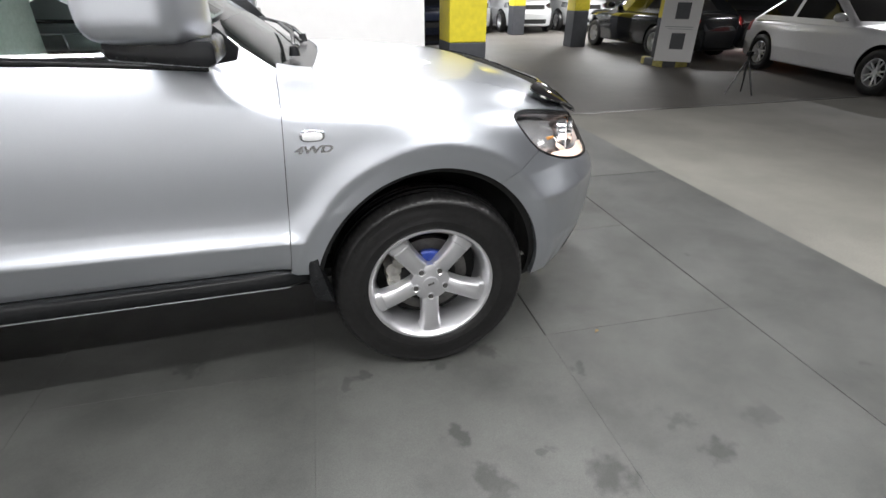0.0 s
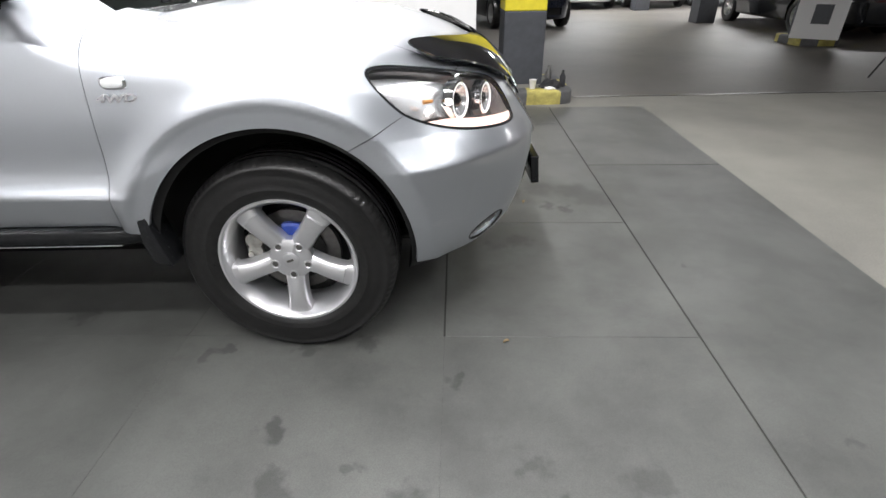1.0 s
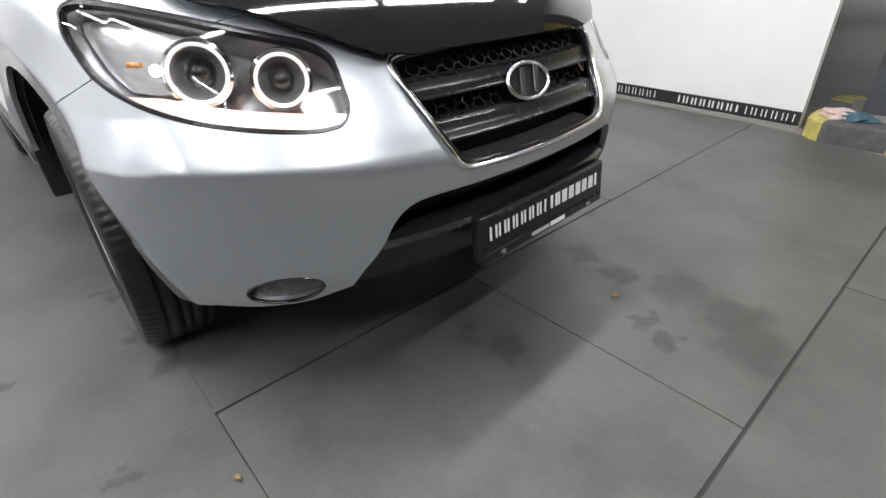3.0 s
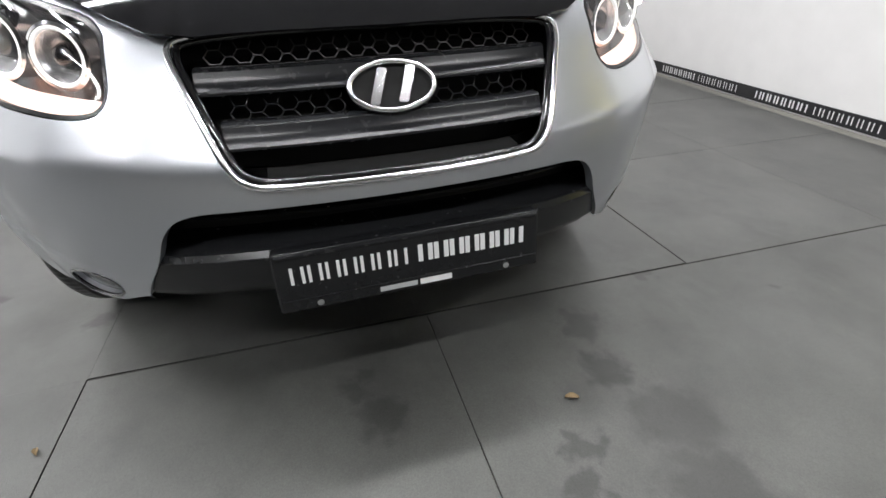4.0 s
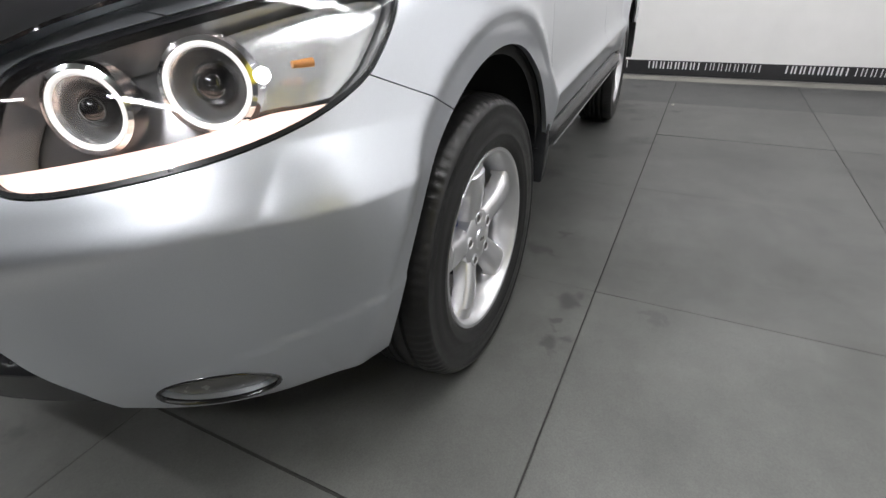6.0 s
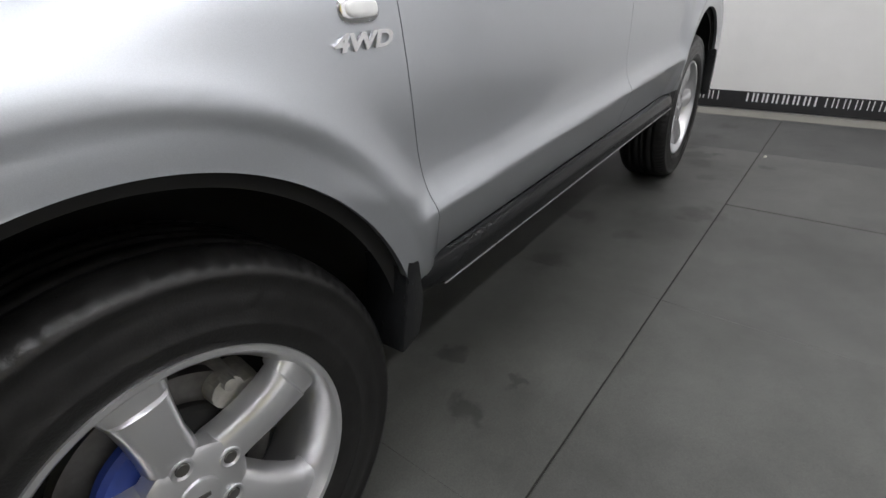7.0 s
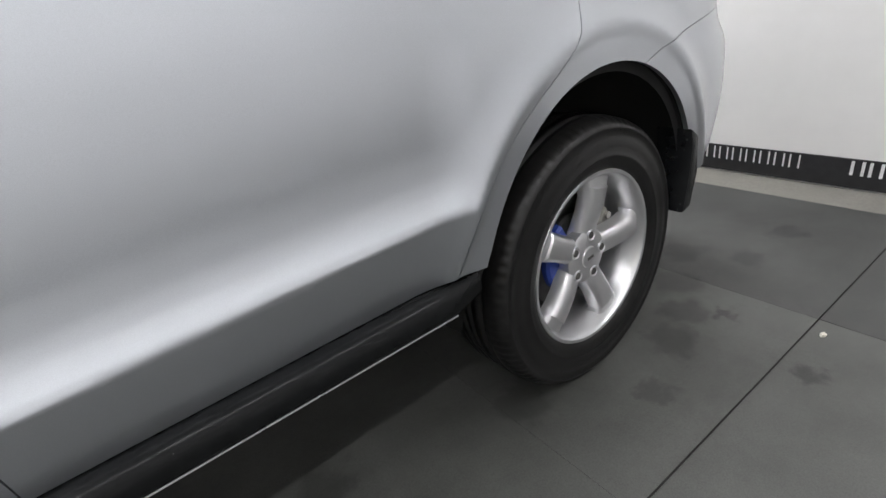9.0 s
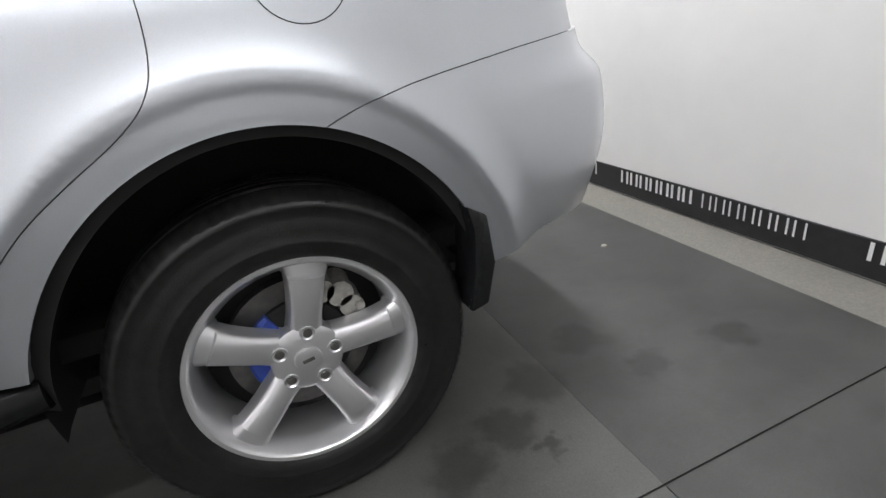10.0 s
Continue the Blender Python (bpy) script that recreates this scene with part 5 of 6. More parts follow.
for side in (1, -1):
    wing_y = float(side_at(np.array([-0.372]), np.array([0.960]))[0])
    ind = part("side_indicator", oval_bm(0.038, 0.019, 0.014, -0.006), CHROME, car, "clear side indicator in a bright rim", pose(-0.372, side * wing_y, 0.960, 6 * side if side > 0 else -6, 0, 0 if side > 0 else 180), smooth=50)
    part("indicator_lens", oval_bm(0.029, 0.0115, 0.007, 0.006), WHITE_MARK, ind, "clear ribbed lens", smooth=50)
    bm = text_bm("4WD", 0.021, 0.004)
    xs = [v.co.x for v in bm.verts]
    w = max(xs) - min(xs)
    for v in bm.verts:
        v.co.x = (v.co.x - min(xs)) * 0.112 / w + v.co.z * 0.35
    y = float(side_at(np.array([-0.37]), np.array([0.925]))[0]) + 0.003
    m = pose(-0.431, -y, 0.911) if side < 0 else pose(-0.313, y, 0.911, 0, 0, 180)
    part("wing_lettering", bm, CHROME, car, "chrome raised 4WD letters", m)
    # handles
    for door, hx, rise in ((front_doors, -1.405, 0.0), (rear_doors, -2.330, 0.100)):
        hy = float(side_at(np.array([hx]), np.array([1.03]))[0])
        pts = [(hx + 0.118 - 0.236 * k / 12, side * (hy - 0.010 + 0.044 * math.sin(math.pi * min(max((k + 0.4) / 12.8, 0), 1)) ** 0.6), 1.008 + rise + 0.016 * k / 12) for k in range(13)]
        h = part("handle", sweep_bm(pts, 0.0125, 10, False, 1.25), PAINT, [d for d in door][0 if side > 0 else 1], "silver pull handle", smooth=60)
        part("handle_strip", sweep_bm([(p[0], p[1] + side * 0.011, p[2] - 0.003) for p in pts[1:-1]], 0.0035, 6), CHROME, h, "bright strip", smooth=60)
    # black belt line
    bx = np.linspace(-0.62, -2.56, 30)
    bz = np.interp(bx, (-2.56, -1.05, -0.62), (1.200, 1.176, 1.150))
    part("belt_trim", sweep_bm([(float(x), side * (0.848 - 0.30 * (float(z) - 1.12)), float(z)) for x, z in zip(bx, bz)], 0.010, 8, False, 1.1), BLACK_PLASTIC, car, "black window trim", smooth=60)
    # mirror
    mirror = new("mirror")
    mirror.parent = car
    mirror["label"] = "silver door mirror on a black foot"
    bm = bmesh.new()
    bmesh.ops.create_icosphere(bm, subdivisions=4, radius=1.0)
    for v in bm.verts:
        x, yy, z = v.co
        sx, sy, sz = (math.copysign(abs(c) ** 0.40, c) for c in (x, yy, z))
        v.co = (0.105 * sx + 0.01 - 0.045 * max(sy, 0), 0.125 * sy, 0.100 * sz + 0.010 * sy)
    part("housing", bm, PAINT, mirror, "silver mirror shell", pose(-0.690, side * 1.005, 1.325) @ (Matrix.Identity(4) if side > 0 else Matrix.Diagonal((1, -1, 1, 1))), smooth=60)
    part("foot", prism_bm(((-0.118, 0.022), (0.085, 0.000), (0.110, 0.008), (0.108, 0.062), (-0.122, 0.062)), 0.20, 0.012), BLACK_PLASTIC, mirror, "black mirror foot", pose(-0.672, side * (0.86 if side > 0 else 1.07), 1.178), smooth=40)
    tri = prism_bm(((-0.62, 1.156), (-0.545, 1.168), (-0.535, 1.200), (-0.60, 1.27), (-0.70, 1.34), (-0.72, 1.158)), 0.02, 0.004)
    part("mirror_sail", tri, BLACK_PLASTIC, mirror, "black triangle", pose(0, side * 0.822 if side > 0 else -0.842, 0), smooth=40)
# fuel flap seam
ring = []
for t in np.linspace(0, 2 * math.pi, 41)[:-1]:
    x, z = -2.842 + 0.078 * math.cos(t), 1.060 + 0.076 * math.sin(t)
    ring.append((x, float(side_at(np.array([x]), np.array([z]))[0]) + 0.0002, z))
part("fuel_flap_seam", sweep_bm(ring, 0.0010, 5, True, 1.0, (0, 1, 0)), DARK, car, "round seam of the fuel flap")
# cowl, wipers, seats, dashboard
body_panel("cowl", neg(f_bonnet), lambda P: a_of(P) - 0.585, lambda P: P[:, 0] + 0.25, lambda P: -0.66 - P[:, 0], lambda P: 1.0 - P[:, 2], centre=True, material=BLACK_PLASTIC, label="black cowl under the windscreen", lift=-0.004)
for y0, y1 in ((-0.42, 0.10), (0.12, 0.62)):
    root = Vector((-0.350 - 0.25 * y0 * y0, y0, 1.150))
    tip = Vector((-0.440 - 0.28 * y1 * y1, y1, 1.205))
    mid = root.lerp(tip, 0.45) + Vector((0.02, 0, 0.012))
    wiper = new("wiper")
    wiper.parent = car
    part("arm", sweep_bm([root, root.lerp(mid, 0.5) + Vector((0, 0, 0.01)), mid, tip], 0.008, 8), BLACK_PLASTIC, wiper, "black wiper arm", smooth=60)
    part("pivot", cyl_bm(root + Vector((0, 0, -0.02)), root + Vector((0, 0, 0.012)), 0.020, 0.014, 16), BLACK_PLASTIC, wiper, smooth=40)
    part("blade", sweep_bm([mid + Vector((0.03, -0.20, -0.015)), mid + Vector((0.0, 0, 0.0)), tip], 0.006, 6), BLACK_PLASTIC, wiper, "black wiper blade", smooth=60)
SEAT = mat("grey_seat_cloth", (0.58, 0.60, 0.58), 0.85, scale=90, vary=0.15, bump=0.2)
for y in (-0.38, 0.38):
    part("seat", join_bm(box_bm(-1.62, -1.10, y - 0.25, y + 0.25, 0.62, 0.80, 0.06, 3), box_bm(-1.72, -1.54, y - 0.24, y + 0.24, 0.75, 1.36, 0.07, 3), box_bm(-1.72, -1.60, y - 0.13, y + 0.13, 1.38, 1.56, 0.045, 3)), SEAT, car, "grey cloth front seat", smooth=50)
part("dashboard", box_bm(-0.98, -0.62, -0.70, 0.70, 0.85, 1.10, 0.06, 3), BLACK_PLASTIC, car, "dark dashboard", smooth=50)
part("cabin_floor", box_bm(-3.4, -0.75, -0.70, 0.70, 0.45, 0.50), DARK, car, "dark cabin floor")


# ---- the garage beyond the booth ----
def column(x, y, size, split, yaw=0.0, label="square concrete column, yellow above and dark grey below"):
    col = tagged(new("column"), label, "column", "garage columns")
    h = size / 2
    part("lower_coat", box_bm(-h, h, -h, h, 0.0, split, 0.012), DARK_PAINT, col, "dark grey painted base")
    part("upper_coat", box_bm(-h + 0.002, h - 0.002, -h + 0.002, h - 0.002, split, CEILING, 0.012), YELLOW, col, "yellow painted shaft")
    col.matrix_basis = pose(x, y, 0, 0, 0, yaw)
    return col


def island(x0, x1, y0, y1, h, blocks):
    """A rounded kerb round a column, painted in yellow and dark blocks."""
    isl = tagged(new("kerb_island"), "low rounded kerb painted in yellow and dark grey blocks", "kerb")
    r = 0.14
    path = []
    for cx, cy, a0 in ((x1 - r, y0 + r, -90), (x1 - r, y1 - r, 0), (x0 + r, y1 - r, 90), (x0 + r, y0 + r, 180)):
        for k in range(7):
            t = radians(a0 + 15 * k)
            path.append((cx + r * math.cos(t), cy + r * math.sin(t)))
    P = np.array(path + path[:1])
    seg = np.concatenate(([0], np.cumsum(np.linalg.norm(np.diff(P, axis=0), axis=1))))
    cen = P[:-1].mean(0)
    n = blocks
    for b in range(n):
        ss = np.linspace(seg[-1] * b / n, seg[-1] * (b + 1) / n, 9)
        q = np.stack((np.interp(ss, seg, P[:, 0]), np.interp(ss, seg, P[:, 1])), 1)
        bm = bmesh.new()
        rings = []
        for p in q:
            d = (cen - p) / np.linalg.norm(cen - p)
            rings.append([bm.verts.new((p[0] + d[0] * i, p[1] + d[1] * i, z)) for i, z in ((0, 0), (0, h - 0.025), (0.008, h - 0.008), (0.03, h), (0.16, h), (0.16, 0))])
        for r0, r1 in zip(rings[:-1], rings[1:]):
            for k in range(5):
                bm.faces.new((r0[k], r0[k + 1], r1[k + 1], r1[k]))
        bm.faces.new(rings[0]), bm.faces.new(rings[-1])
        part("kerb_block", bm, OLD_YELLOW if b % 2 else KERB_DARK, isl, smooth=45)
    bm = bmesh.new()
    bm.faces.new([bm.verts.new((p[0] + (cen - p)[0] * 0.25, p[1] + (cen - p)[1] * 0.25, h - 0.003)) for p in P[:-1]])
    part("kerb_fill", bm, CONCRETE, isl, "pale concrete fill")
    return isl


OLD_YELLOW = mat("worn_yellow", (0.42, 0.36, 0.10), 0.7, scale=25, vary=0.2, stain=0.4, stain_scale=5)
KERB_DARK = mat("kerb_dark_grey", (0.09, 0.09, 0.092), 0.7, scale=25, vary=0.2, stain=0.3, stain_scale=5)
island(0.96, 1.88, 2.705, 3.60, 0.135, 10)
column(1.40, 3.265, 0.42, 0.83)
for cx, cy in ((6.80, 6.60), (6.75, 10.25), (6.70, 14.1)):
    column(cx, cy, 0.42, 0.86)
island(6.45, 7.15, 6.2, 7.0, 0.13, 10)

# small things left on the kerb
cup = tagged(part("paper_cup", lathe_bm([(0.0, 0.0), (0.026, 0.0), (0.036, 0.085), (0.038, 0.087), (0.035, 0.086), (0.025, 0.004), (0.0, 0.004)], 24), BANNER, m=pose(1.475, 2.83, 0.135, 90, 0, 0), smooth=40), "white paper cup on the kerb", "cup")
CLOTH_BLUE = mat("blue_grey_cloth", (0.05, 0.10, 0.13), 0.9, scale=40, vary=0.25)
CLOTH_PINK = mat("pale_cloth", (0.55, 0.42, 0.38), 0.9, scale=40, vary=0.2)
CLOTH_DARK = mat("black_cloth", (0.02, 0.02, 0.022), 0.8, scale=40, vary=0.3)


def heap(name, at, size, material, label, category, seed):
    """A crumpled cloth heap."""
    bm = bmesh.new()
    bmesh.ops.create_icosphere(bm, subdivisions=4, radius=1.0)
    for v in bm.verts:
        n = noise.noise(v.co * 1.7 + Vector((seed, 0, 0))) * 0.35 + noise.noise(v.co * 4.5 + Vector((0, seed, 0))) * 0.16
        v.co = Vector((v.co.x * size[0], v.co.y * size[1], max(v.co.z, -0.35) * size[2])) * (1 + n)
    low = min(v.co.z for v in bm.verts)
    bmesh.ops.translate(bm, verts=bm.verts[:], vec=(0, 0, -low))
    return tagged(part(name, bm, material, m=pose(*at), smooth=60), label, category)


heap("rag", (1.10, 2.86, 0.133), (0.10, 0.08, 0.035), CLOTH_PINK, "pale crumpled rag on the kerb", "rag", 3)
heap("rag", (1.20, 2.84, 0.133), (0.10, 0.07, 0.030), CLOTH_BLUE, "blue-grey crumpled rag on the kerb", "rag", 8)
heap("bag", (1.665, 2.86, 0.133), (0.10, 0.07, 0.055), CLOTH_DARK, "small black bag on the kerb", "bag", 5)
heap("glove", (1.65, 2.80, 0.133), (0.06, 0.035, 0.018), BANNER, "white work glove on the kerb", "glove", 6)
tagged(part("bottle", lathe_bm([(0.0, 0.0), (0.030, 0.0), (0.031, 0.10), (0.013, 0.135), (0.013, 0.16), (0.0, 0.16)], 20), CLOTH_DARK, m=pose(1.79, 2.90, 0.135, 90, 0, 0), smooth=40), "small dark bottle on the kerb", "bottle")
tagged(part("spray_bottle", lathe_bm([(0.0, 0.0), (0.032, 0.0), (0.032, 0.13), (0.014, 0.165), (0.014, 0.20), (0.0, 0.20)], 20), STEEL, m=pose(1.66, 2.98, 0.135, 90, 0, 0), smooth=40), "grey spray bottle on the kerb", "bottle")

# leaves, pebble and scraps on the floor panels
LEAF = mat("dry_leaf", (0.24, 0.17, 0.085), 0.8, scale=90, vary=0.25)
PEBBLE = mat("pale_scrap", (0.62, 0.60, 0.52), 0.7, scale=90, vary=0.2)
for lx, ly, s, turn in ((0.743, -0.871, 0.012, 20), (1.003, 0.360, 0.017, 65)):
    bm = bmesh.new()
    rows = []
    for k in range(7):
        t = k / 6
        w = s * 0.55 * math.sin(math.pi * (0.06 + 0.9 * t))
        rows.append([bm.verts.new((s * 2 * (t - 0.5), w * e, 0.002 + 0.006 * abs(e) + 0.004 * math.sin(3 * t))) for e in (-1, -0.5, 0, 0.5, 1)])
    for r0, r1 in zip(rows[:-1], rows[1:]):
        for k in range(4):
            bm.faces.new((r0[k], r0[k + 1], r1[k + 1], r1[k]))
    ext = bmesh.ops.extrude_face_region(bm, geom=bm.faces[:])
    bmesh.ops.translate(bm, verts=[v for v in ext["geom"] if isinstance(v, bmesh.types.BMVert)], vec=(0, 0, 0.0008))
    tagged(part("leaf", bm, LEAF, m=pose(lx, ly, 0.0055, 0, 0, turn), smooth=60), "small dry brown leaf on the floor panel", "leaf", "dry leaves")
heap("pebble", (-3.236, 1.255, 0.0055), (0.011, 0.008, 0.007), PEBBLE, "small pale pebble on the floor panel", "pebble", 2)
heap("scrap", (-4.02, 0.24, 0.0055), (0.012, 0.008, 0.006), PEBBLE, "small pale scrap on the floor panel", "scrap", 4)


# -- other parked cars --
def car_field(L, W, Ht, hood, belt, screen_x, tail_x, box):
    def low(P):
        x, a, z = P[:, 0], np.abs(P[:, 1]), P[:, 2]
        w = W / 2 * (1 - 0.05 * np.clip((0.45 - z) / 0.3, 0, 1) - 0.05 * np.clip((z - 0.75) / 0.3, 0, 1))
        plan = (((np.abs(x) / (L / 2 - 0.10 * np.clip((z - 0.6) / 0.4, 0, 1))) ** 4.5 + (a / w) ** 4) ** 0.235 - 1) * w
        top = z - np.interp(x, (-L / 2, tail_x, screen_x, L / 2), (belt * 0.985, belt, belt, hood)) + 0.05 * a * a
        return smax(smax(plan, top, 0.12), 0.20 - z, 0.05)

    def up(P):
        x, a, z = P[:, 0], np.abs(P[:, 1]), P[:, 2]
        k = (z - belt) / (Ht - belt)
        side = a - (W / 2 - 0.07 - 0.17 * k)
        fr = (x - (screen_x - (0.28 if box else 0.85) * k) + 0.12 * a * a) * 0.75
        re = ((tail_x + (0.05 if box else 0.75) * k) - x + 0.05 * a * a) * 0.75
        return smax(smax(smax(side, fr, 0.12), re, 0.15), z - Ht + 0.05 * a * a, 0.12)
    return low, up


def parked_car(label, at, yaw, paint, L=4.6, W=1.8, Ht=1.46, hood=0.86, belt=0.95, screen_x=0.75, tail_x=-1.75, box=False, wheel_x=(1.38, -1.27), tyre_r=0.315):
    ob = tagged(new("parked_car"), label, "car", "parked cars")
    low, up = car_field(L, W, Ht, hood, belt, screen_x, tail_x, box)
    S = clip(shell(low, (-L / 2 - 0.1, -0.06, 0.14), (L / 2 + 0.1, W / 2 + 0.1, belt + 0.12), 0.035), lambda P: -P[:, 1])

    def wheels(P):
        d = np.minimum(*[np.hypot(P[:, 0] - wx, P[:, 2] - tyre_r) for wx in wheel_x]) - tyre_r - 0.055
        return np.where(np.abs(P[:, 1]) > W / 2 - 0.32, -d, -1.0)
    S = clip(S, wheels)
    lamp_f = lambda P: np.where(P[:, 0] > L / 2 - 0.62, np.hypot((np.abs(P[:, 1]) - W / 2 + 0.24) / 0.26, (P[:, 2] - hood + 0.17) / 0.085) - 1, 1.0)
    lamp_r = lambda P: np.where(P[:, 0] < -L / 2 + 0.5, np.hypot((np.abs(P[:, 1]) - W / 2 + 0.20) / 0.24, (P[:, 2] - belt + 0.17) / 0.11) - 1, 1.0)
    grl = lambda P: np.where(P[:, 0] > L / 2 - 0.5, np.maximum(np.abs(P[:, 1]) - 0.42, np.abs(P[:, 2] - hood + 0.22) - 0.07), 1.0)
    low_in = lambda P: np.where(P[:, 0] > L / 2 - 0.5, np.maximum(np.abs(P[:, 1]) - 0.50, np.abs(P[:, 2] - 0.36) - 0.07), 1.0)
    B = S
    for f in (lamp_f, lamp_r, grl, low_in):
        B = clip(B, lambda P: -f(P))
    put("body", shell_mesh("body", both(B), 0.02), paint, ob)
    for side in (1, -1):
        fl = (lambda s: s) if side > 0 else mirrored
        put("headlight", shell_mesh("headlight", fl(clip(S, lamp_f)), 0), LAMP_SILVER, ob, "clear headlight")
        put("tail_light", shell_mesh("tail_light", fl(clip(S, lamp_r)), 0), TAIL_RED, ob, "red tail light")
    put("grille", shell_mesh("grille", both(clip(S, grl)), 0, -0.02), DARK, ob, "dark grille")
    put("air_intake", shell_mesh("air_intake", both(clip(S, low_in)), 0, -0.02), DARK, ob, "dark air intake")
    U = clip(clip(shell(up, (-L / 2, -0.06, belt - 0.1), (L / 2, W / 2 + 0.1, Ht + 0.1), 0.035), lambda P: -P[:, 1]), lambda P: belt - 0.06 - P[:, 2])
    k_of = lambda P: (P[:, 2] - belt) / (Ht - belt)
    cabin = lambda P: np.maximum(0.05 - k_of(P), k_of(P) - 0.84) * (Ht - belt)
    fx = lambda P: screen_x - (0.28 if box else 0.85) * k_of(P)
    rx = lambda P: tail_x + (0.05 if box else 0.75) * k_of(P)
    mid = (screen_x + tail_x) / 2 - 0.15
    side_f = lambda P: np.where(np.abs(P[:, 1]) > W / 2 - 0.36, np.maximum(np.maximum(cabin(P), P[:, 0] - fx(P) + 0.16), np.maximum(mid + 0.04 - P[:, 0], -1)), 1.0)
    side_r = lambda P: np.where(np.abs(P[:, 1]) > W / 2 - 0.36, np.maximum(np.maximum(cabin(P), P[:, 0] - mid + 0.04), rx(P) + 0.20 - P[:, 0]), 1.0)
    wind = lambda P: np.where(P[:, 0] > fx(P) - 0.16, np.maximum(cabin(P), np.abs(P[:, 1]) - (W / 2 - 0.17 - 0.17 * k_of(P))), 1.0)
    back = lambda P: np.where(P[:, 0] < rx(P) + 0.18, np.maximum(cabin(P), np.abs(P[:, 1]) - (W / 2 - 0.20 - 0.17 * k_of(P))), 1.0)
    R = U
    for f in (side_f, side_r, wind, back):
        R = clip(R, lambda P: -f(P))
    put("roof", shell_mesh("roof", both(R), 0.02), paint, ob)
    put("windscreen", shell_mesh("windscreen", both(clip(U, wind)), 0, -0.004), DARK_GLASS, ob, "dark windscreen")
    put("rear_window", shell_mesh("rear_window", both(clip(U, back)), 0, -0.004), DARK_GLASS, ob, "dark rear window")
    for side in (1, -1):
        fl = (lambda s: s) if side > 0 else mirrored
        put("side_window", shell_mesh("side_window", fl(clip(U, side_f)), 0, -0.004), DARK_GLASS, ob, "dark window")
        put("side_window", shell_mesh("side_window", fl(clip(U, side_r)), 0, -0.004), DARK_GLASS, ob, "dark window")
        bm = bmesh.new()
        bmesh.ops.create_icosphere(bm, subdivisions=3, radius=1.0, matrix=Matrix.Translation((screen_x - 0.22, side * (W / 2 + 0.06), belt + 0.07)) @ Matrix.Diagonal((0.07, 0.10, 0.065, 1)))
        part("mirror", bm, paint, ob, smooth=60)
        for wx in wheel_x:
            w = new("wheel")
            w.parent = ob
            w.matrix_basis = pose(wx, side * (W / 2 - 0.11), tyre_r) @ (Matrix.Identity(4) if side > 0 else Matrix.Rotation(math.pi, 4, "Z"))
            k = tyre_r / 0.369
            part("tyre", lathe_bm([(0.222 * k, 0.085), (0.26 * k, 0.098), (0.33 * k, 0.098), (0.36 * k, 0.085), (0.369 * k, 0.05), (0.369 * k, -0.08), (0.22 * k, -0.09)], 40), RUBBER, w, smooth=50)
            bms = [lathe_bm([(0.226 * k, 0.088), (0.215 * k, 0.090), (0.20 * k, 0.06), (0.20 * k, -0.05)], 40), lathe_bm([(0.0, 0.072), (0.05, 0.07), (0.06, 0.03)], 20)]
            for q in range(10):
                t = radians(36 * q + (5 if q % 2 else -5))
                bms.append(cyl_bm((0.04 * math.sin(t), 0.060, 0.04 * math.cos(t)), (0.205 * k * math.sin(t), 0.072, 0.205 * k * math.cos(t)), 0.016, 0.013, 8))
            part("rim", join_bm(*bms), ALLOY, w, smooth=50)
            part("brake_disc", lathe_bm([(0.0, 0.0), (0.19 * k, 0.0), (0.19 * k, -0.02)], 24), DARK, w)
    part("underbody", box_bm(-L / 2 + 0.25, L / 2 - 0.25, -W / 2 + 0.30, W / 2 - 0.30, 0.20, belt - 0.15), DARK, ob, "dark underbody")
    ob.matrix_basis = pose(at[0], at[1], 0, 0, 0, yaw)
    return ob


TAIL_RED = mat("tail_red", (0.35, 0.02, 0.02), 0.2, 0, 0.5)
DARK_GLASS = mat("dark_car_glass", (0.008, 0.009, 0.010), 0.05, 0, 0.3, scale=10, vary=0.2, rough_vary=0.02)
WHITE_PAINT = mat("white_car_paint", (0.62, 0.62, 0.63), 0.35, 0.1, 0.8, scale=30, vary=0.03)
BLACK_PAINT = mat("black_car_paint", (0.010, 0.011, 0.013), 0.18, 0.1, 0.9, scale=30, vary=0.1)
NAVY_PAINT = mat("navy_car_paint", (0.012, 0.016, 0.03), 0.22, 0.1, 0.9, scale=30, vary=0.1)
VAN_PAINT = mat("pale_van_paint", (0.52, 0.53, 0.54), 0.38, 0.2, 0.7, scale=30, vary=0.04)


def axle_place(rear, front, wheel_x):
    """Where a car stands whose wheels on one side touch the floor at these points; right side towards the viewer."""
    d = Vector((front[0] - rear[0], front[1] - rear[1])).normalized()
    return d, math.degrees(math.atan2(d.y, d.x))


d, yaw = axle_place((8.2, 5.65), (7.62, 3.05), None)
right = Vector((d.y, -d.x))                          # the side that faces the booth
c = Vector((8.2, 5.65)) + d * 1.27 - right * 0.79
parked_car("white saloon parked beyond the booth", (c.x, c.y), yaw, WHITE_PAINT, Ht=1.40, hood=0.84, belt=0.92)
parked_car("black saloon parked beside a column", (8.25, 9.05), 88, BLACK_PAINT, L=4.5, Ht=1.42)
parked_car("dark estate car parked behind the column", (9.9, 7.6), -50, BLACK_PAINT, L=4.5, Ht=1.62, hood=0.95, belt=1.02, box=True, tail_x=-2.0)
parked_car("dark blue hatchback beyond the banner wall", (2.35, 11.2), -80, NAVY_PAINT, L=4.2, Ht=1.50, box=True, tail_x=-1.75)
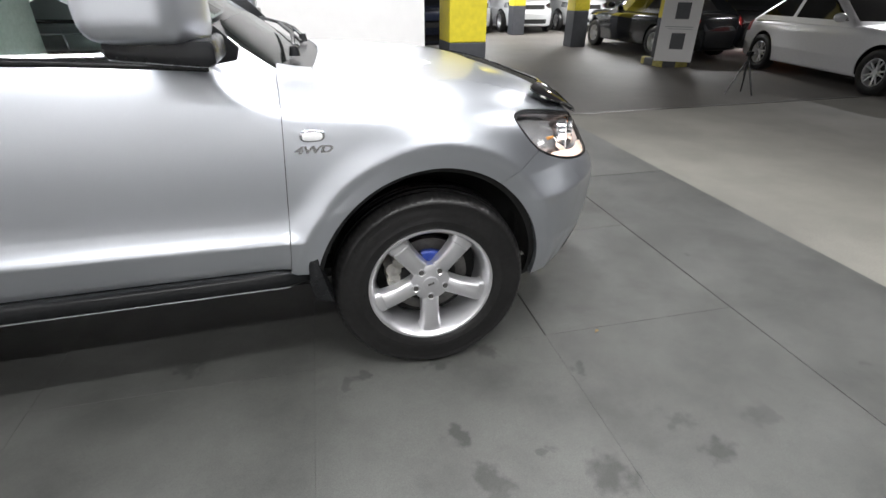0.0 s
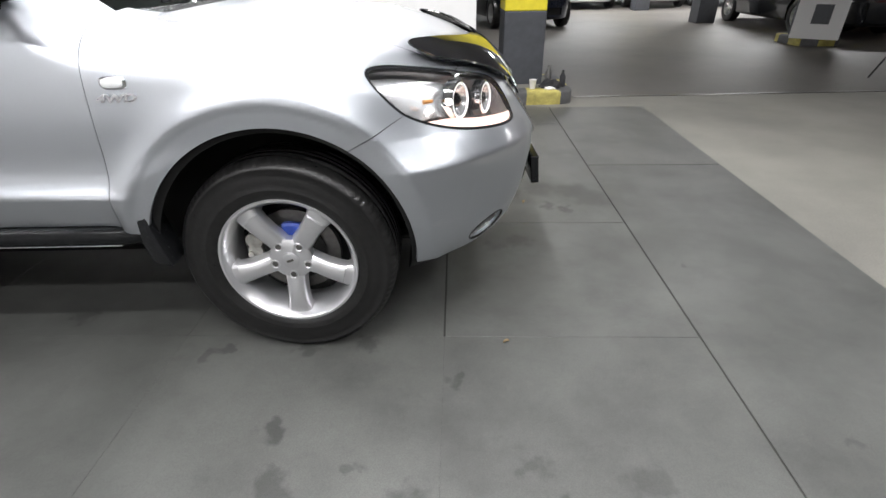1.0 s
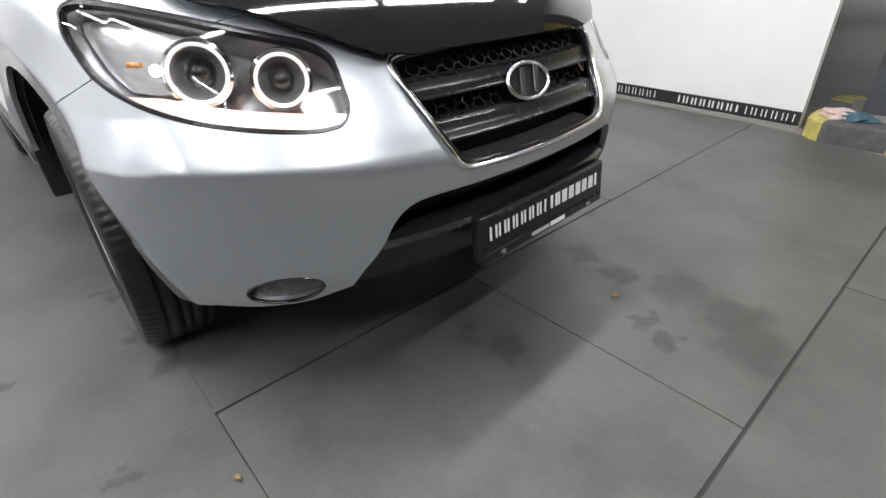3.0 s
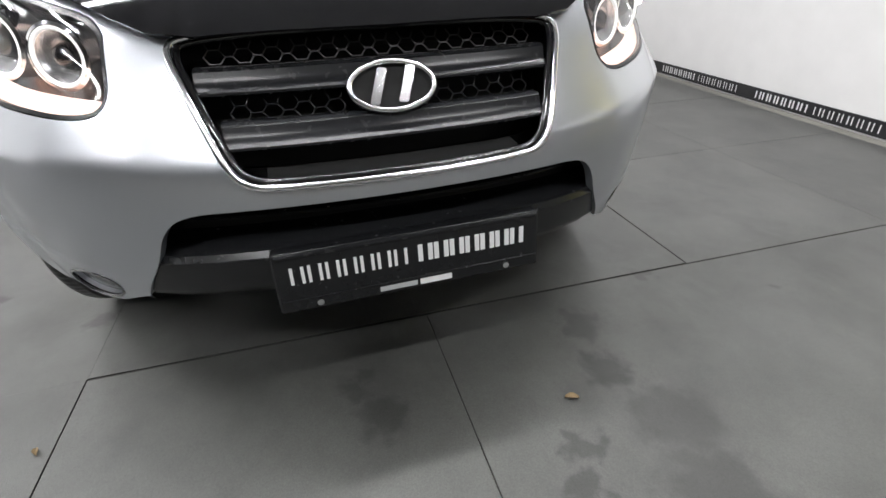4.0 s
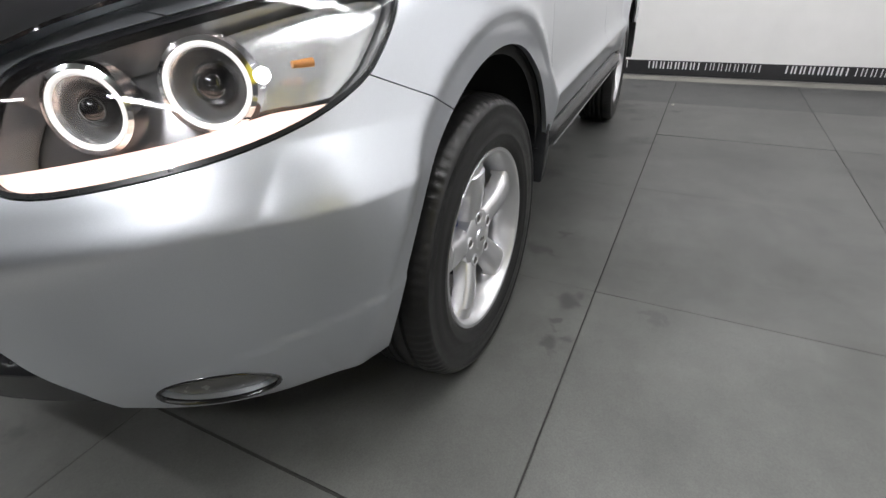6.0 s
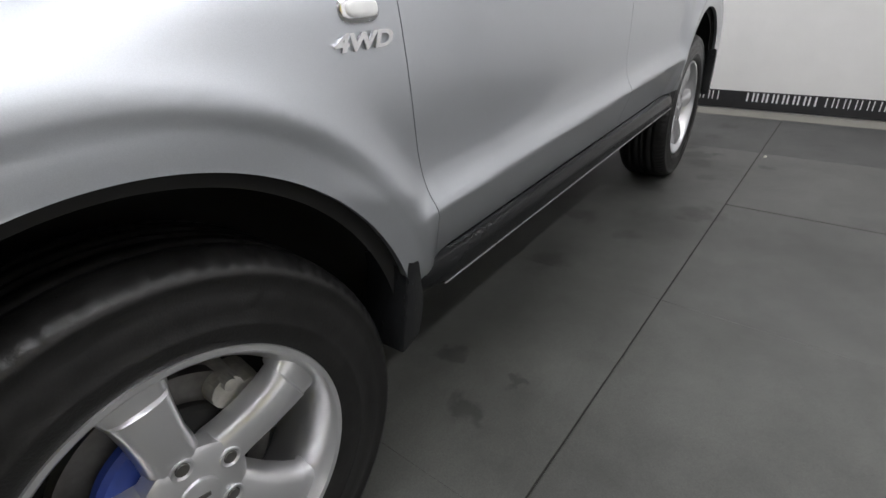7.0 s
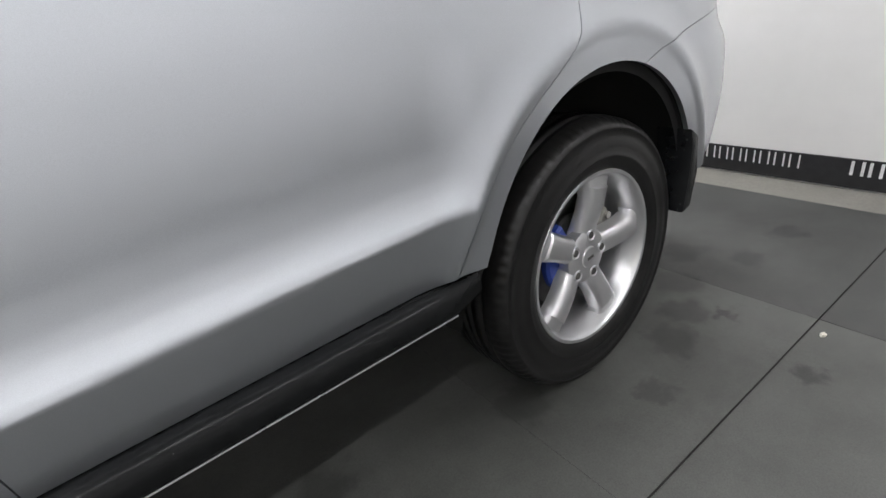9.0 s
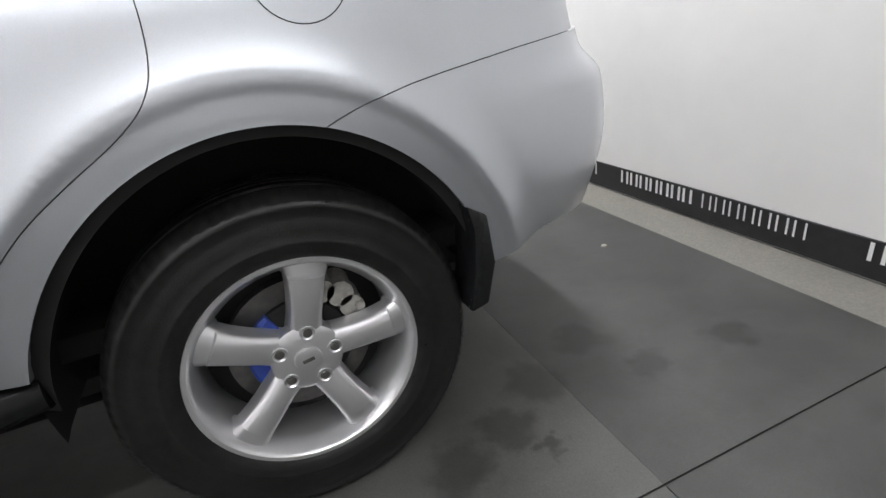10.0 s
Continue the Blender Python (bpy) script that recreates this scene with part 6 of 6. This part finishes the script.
VAN = dict(L=5.1, W=1.92, Ht=1.93, hood=1.02, belt=1.08, screen_x=1.75, tail_x=-2.35, box=True, wheel_x=(1.75, -1.45), tyre_r=0.34)
parked_car("white passenger van parked nose out", (7.60, 17.0), -93, VAN_PAINT, **VAN)
parked_car("white passenger van parked nose out", (10.0, 17.2), -96, VAN_PAINT, **VAN)
parked_car("white passenger van parked nose out", (5.25, 17.0), -90, VAN_PAINT, **VAN)

# notice board leaning on the column
board = tagged(new("notice_board"), "white board with two dark pictures leaning on a column", "board")
part("panel", box_bm(-0.33, 0.33, -0.012, 0.012, 0.0, 1.16, 0.006), BANNER, board)
for z in (0.24, 0.76):
    part("picture", box_bm(-0.10, 0.14, -0.016, -0.0125, z - 0.02, z + 0.26, 0.001), DARK_PAINT, board, "dark picture")
part("line_marks", box_bm(-0.24, 0.24, -0.0145, -0.0125, 0.60, 0.615), GREY_MARK, board, "thin grey bar")
part("line_marks", box_bm(-0.18, 0.24, -0.0145, -0.0125, 0.565, 0.575), GREY_MARK, board, "thin grey bar")
board.matrix_basis = pose(6.52, 6.06, 0.13, -7, 0, -38)

tripod = tagged(new("tripod"), "small black tripod standing on the garage floor", "tripod")
part("centre_post", cyl_bm((0, 0, 0.26), (0, 0, 0.52), 0.016, 0.014, 12), BLACK_PLASTIC, tripod)
part("head", box_bm(-0.04, 0.04, -0.03, 0.03, 0.52, 0.58, 0.01), BLACK_PLASTIC, tripod)
for k in range(3):
    t = radians(40 + 120 * k)
    part("leg", cyl_bm((0.02 * math.cos(t), 0.02 * math.sin(t), 0.44), (0.20 * math.cos(t), 0.20 * math.sin(t), 0.0), 0.013, 0.010, 10), BLACK_PLASTIC, tripod)
tripod.location = (5.83, 3.64, 0.0)

# daylight openings in the far walls
DAY = glow("daylight_opening", (0.95, 0.98, 1.0), 7.0)
ORANGE = glow("orange_lit_opening", (1.0, 0.30, 0.06), 1.3)
for i, (x, w) in enumerate(((-2.0, 3.4), (2.6, 3.4), (7.2, 3.4), (11.8, 3.4), (16.4, 3.4))):
    win = tagged(part("window_%d" % (i + 1), box_bm(x - w / 2, x + w / 2, 26.93, 26.97, 0.9, 2.4), DAY), "bright daylight opening in the garage wall", "window", kind="structure")
    for k in range(4):
        part("window_bar", box_bm(x - w / 2 + w * k / 3 - 0.03, x - w / 2 + w * k / 3 + 0.03, 26.86, 26.92, 0.85, 2.45), DARK_PAINT, win)
gate = tagged(part("window_6", box_bm(-1.0, 1.0, 0, 0.04, 0.25, 2.2), ORANGE, m=pose(15.6, 11.4, 0, 0, 0, -45)), "orange lit opening behind dark bars", "window", kind="structure")
for k in range(7):
    part("window_bar", box_bm(-1.0 + k * 0.33 - 0.02, -1.0 + k * 0.33 + 0.02, -0.08, -0.02, 0.2, 2.25), DARK_PAINT, gate)
pink = tagged(part("window_7", box_bm(-1.2, 1.2, 0, 0.04, 0.25, 2.2), glow("pale_lit_opening", (1.0, 0.80, 0.82), 1.3), m=pose(14.0, 13.0, 0, 0, 0, -45)), "pale lit opening behind dark bars", "window", kind="structure")
for k in range(8):
    part("window_bar", box_bm(-1.2 + k * 0.34 - 0.02, -1.2 + k * 0.34 + 0.02, -0.08, -0.02, 0.2, 2.25), DARK_PAINT, pink)
# drain line across the garage floor
tagged(part("drain", box_bm(1.95, 14.0, 2.99, 3.05, -0.003, 0.003), STEEL, m=pose(0, 0, 0)), "narrow metal drain across the garage floor", "drain", kind="structure")
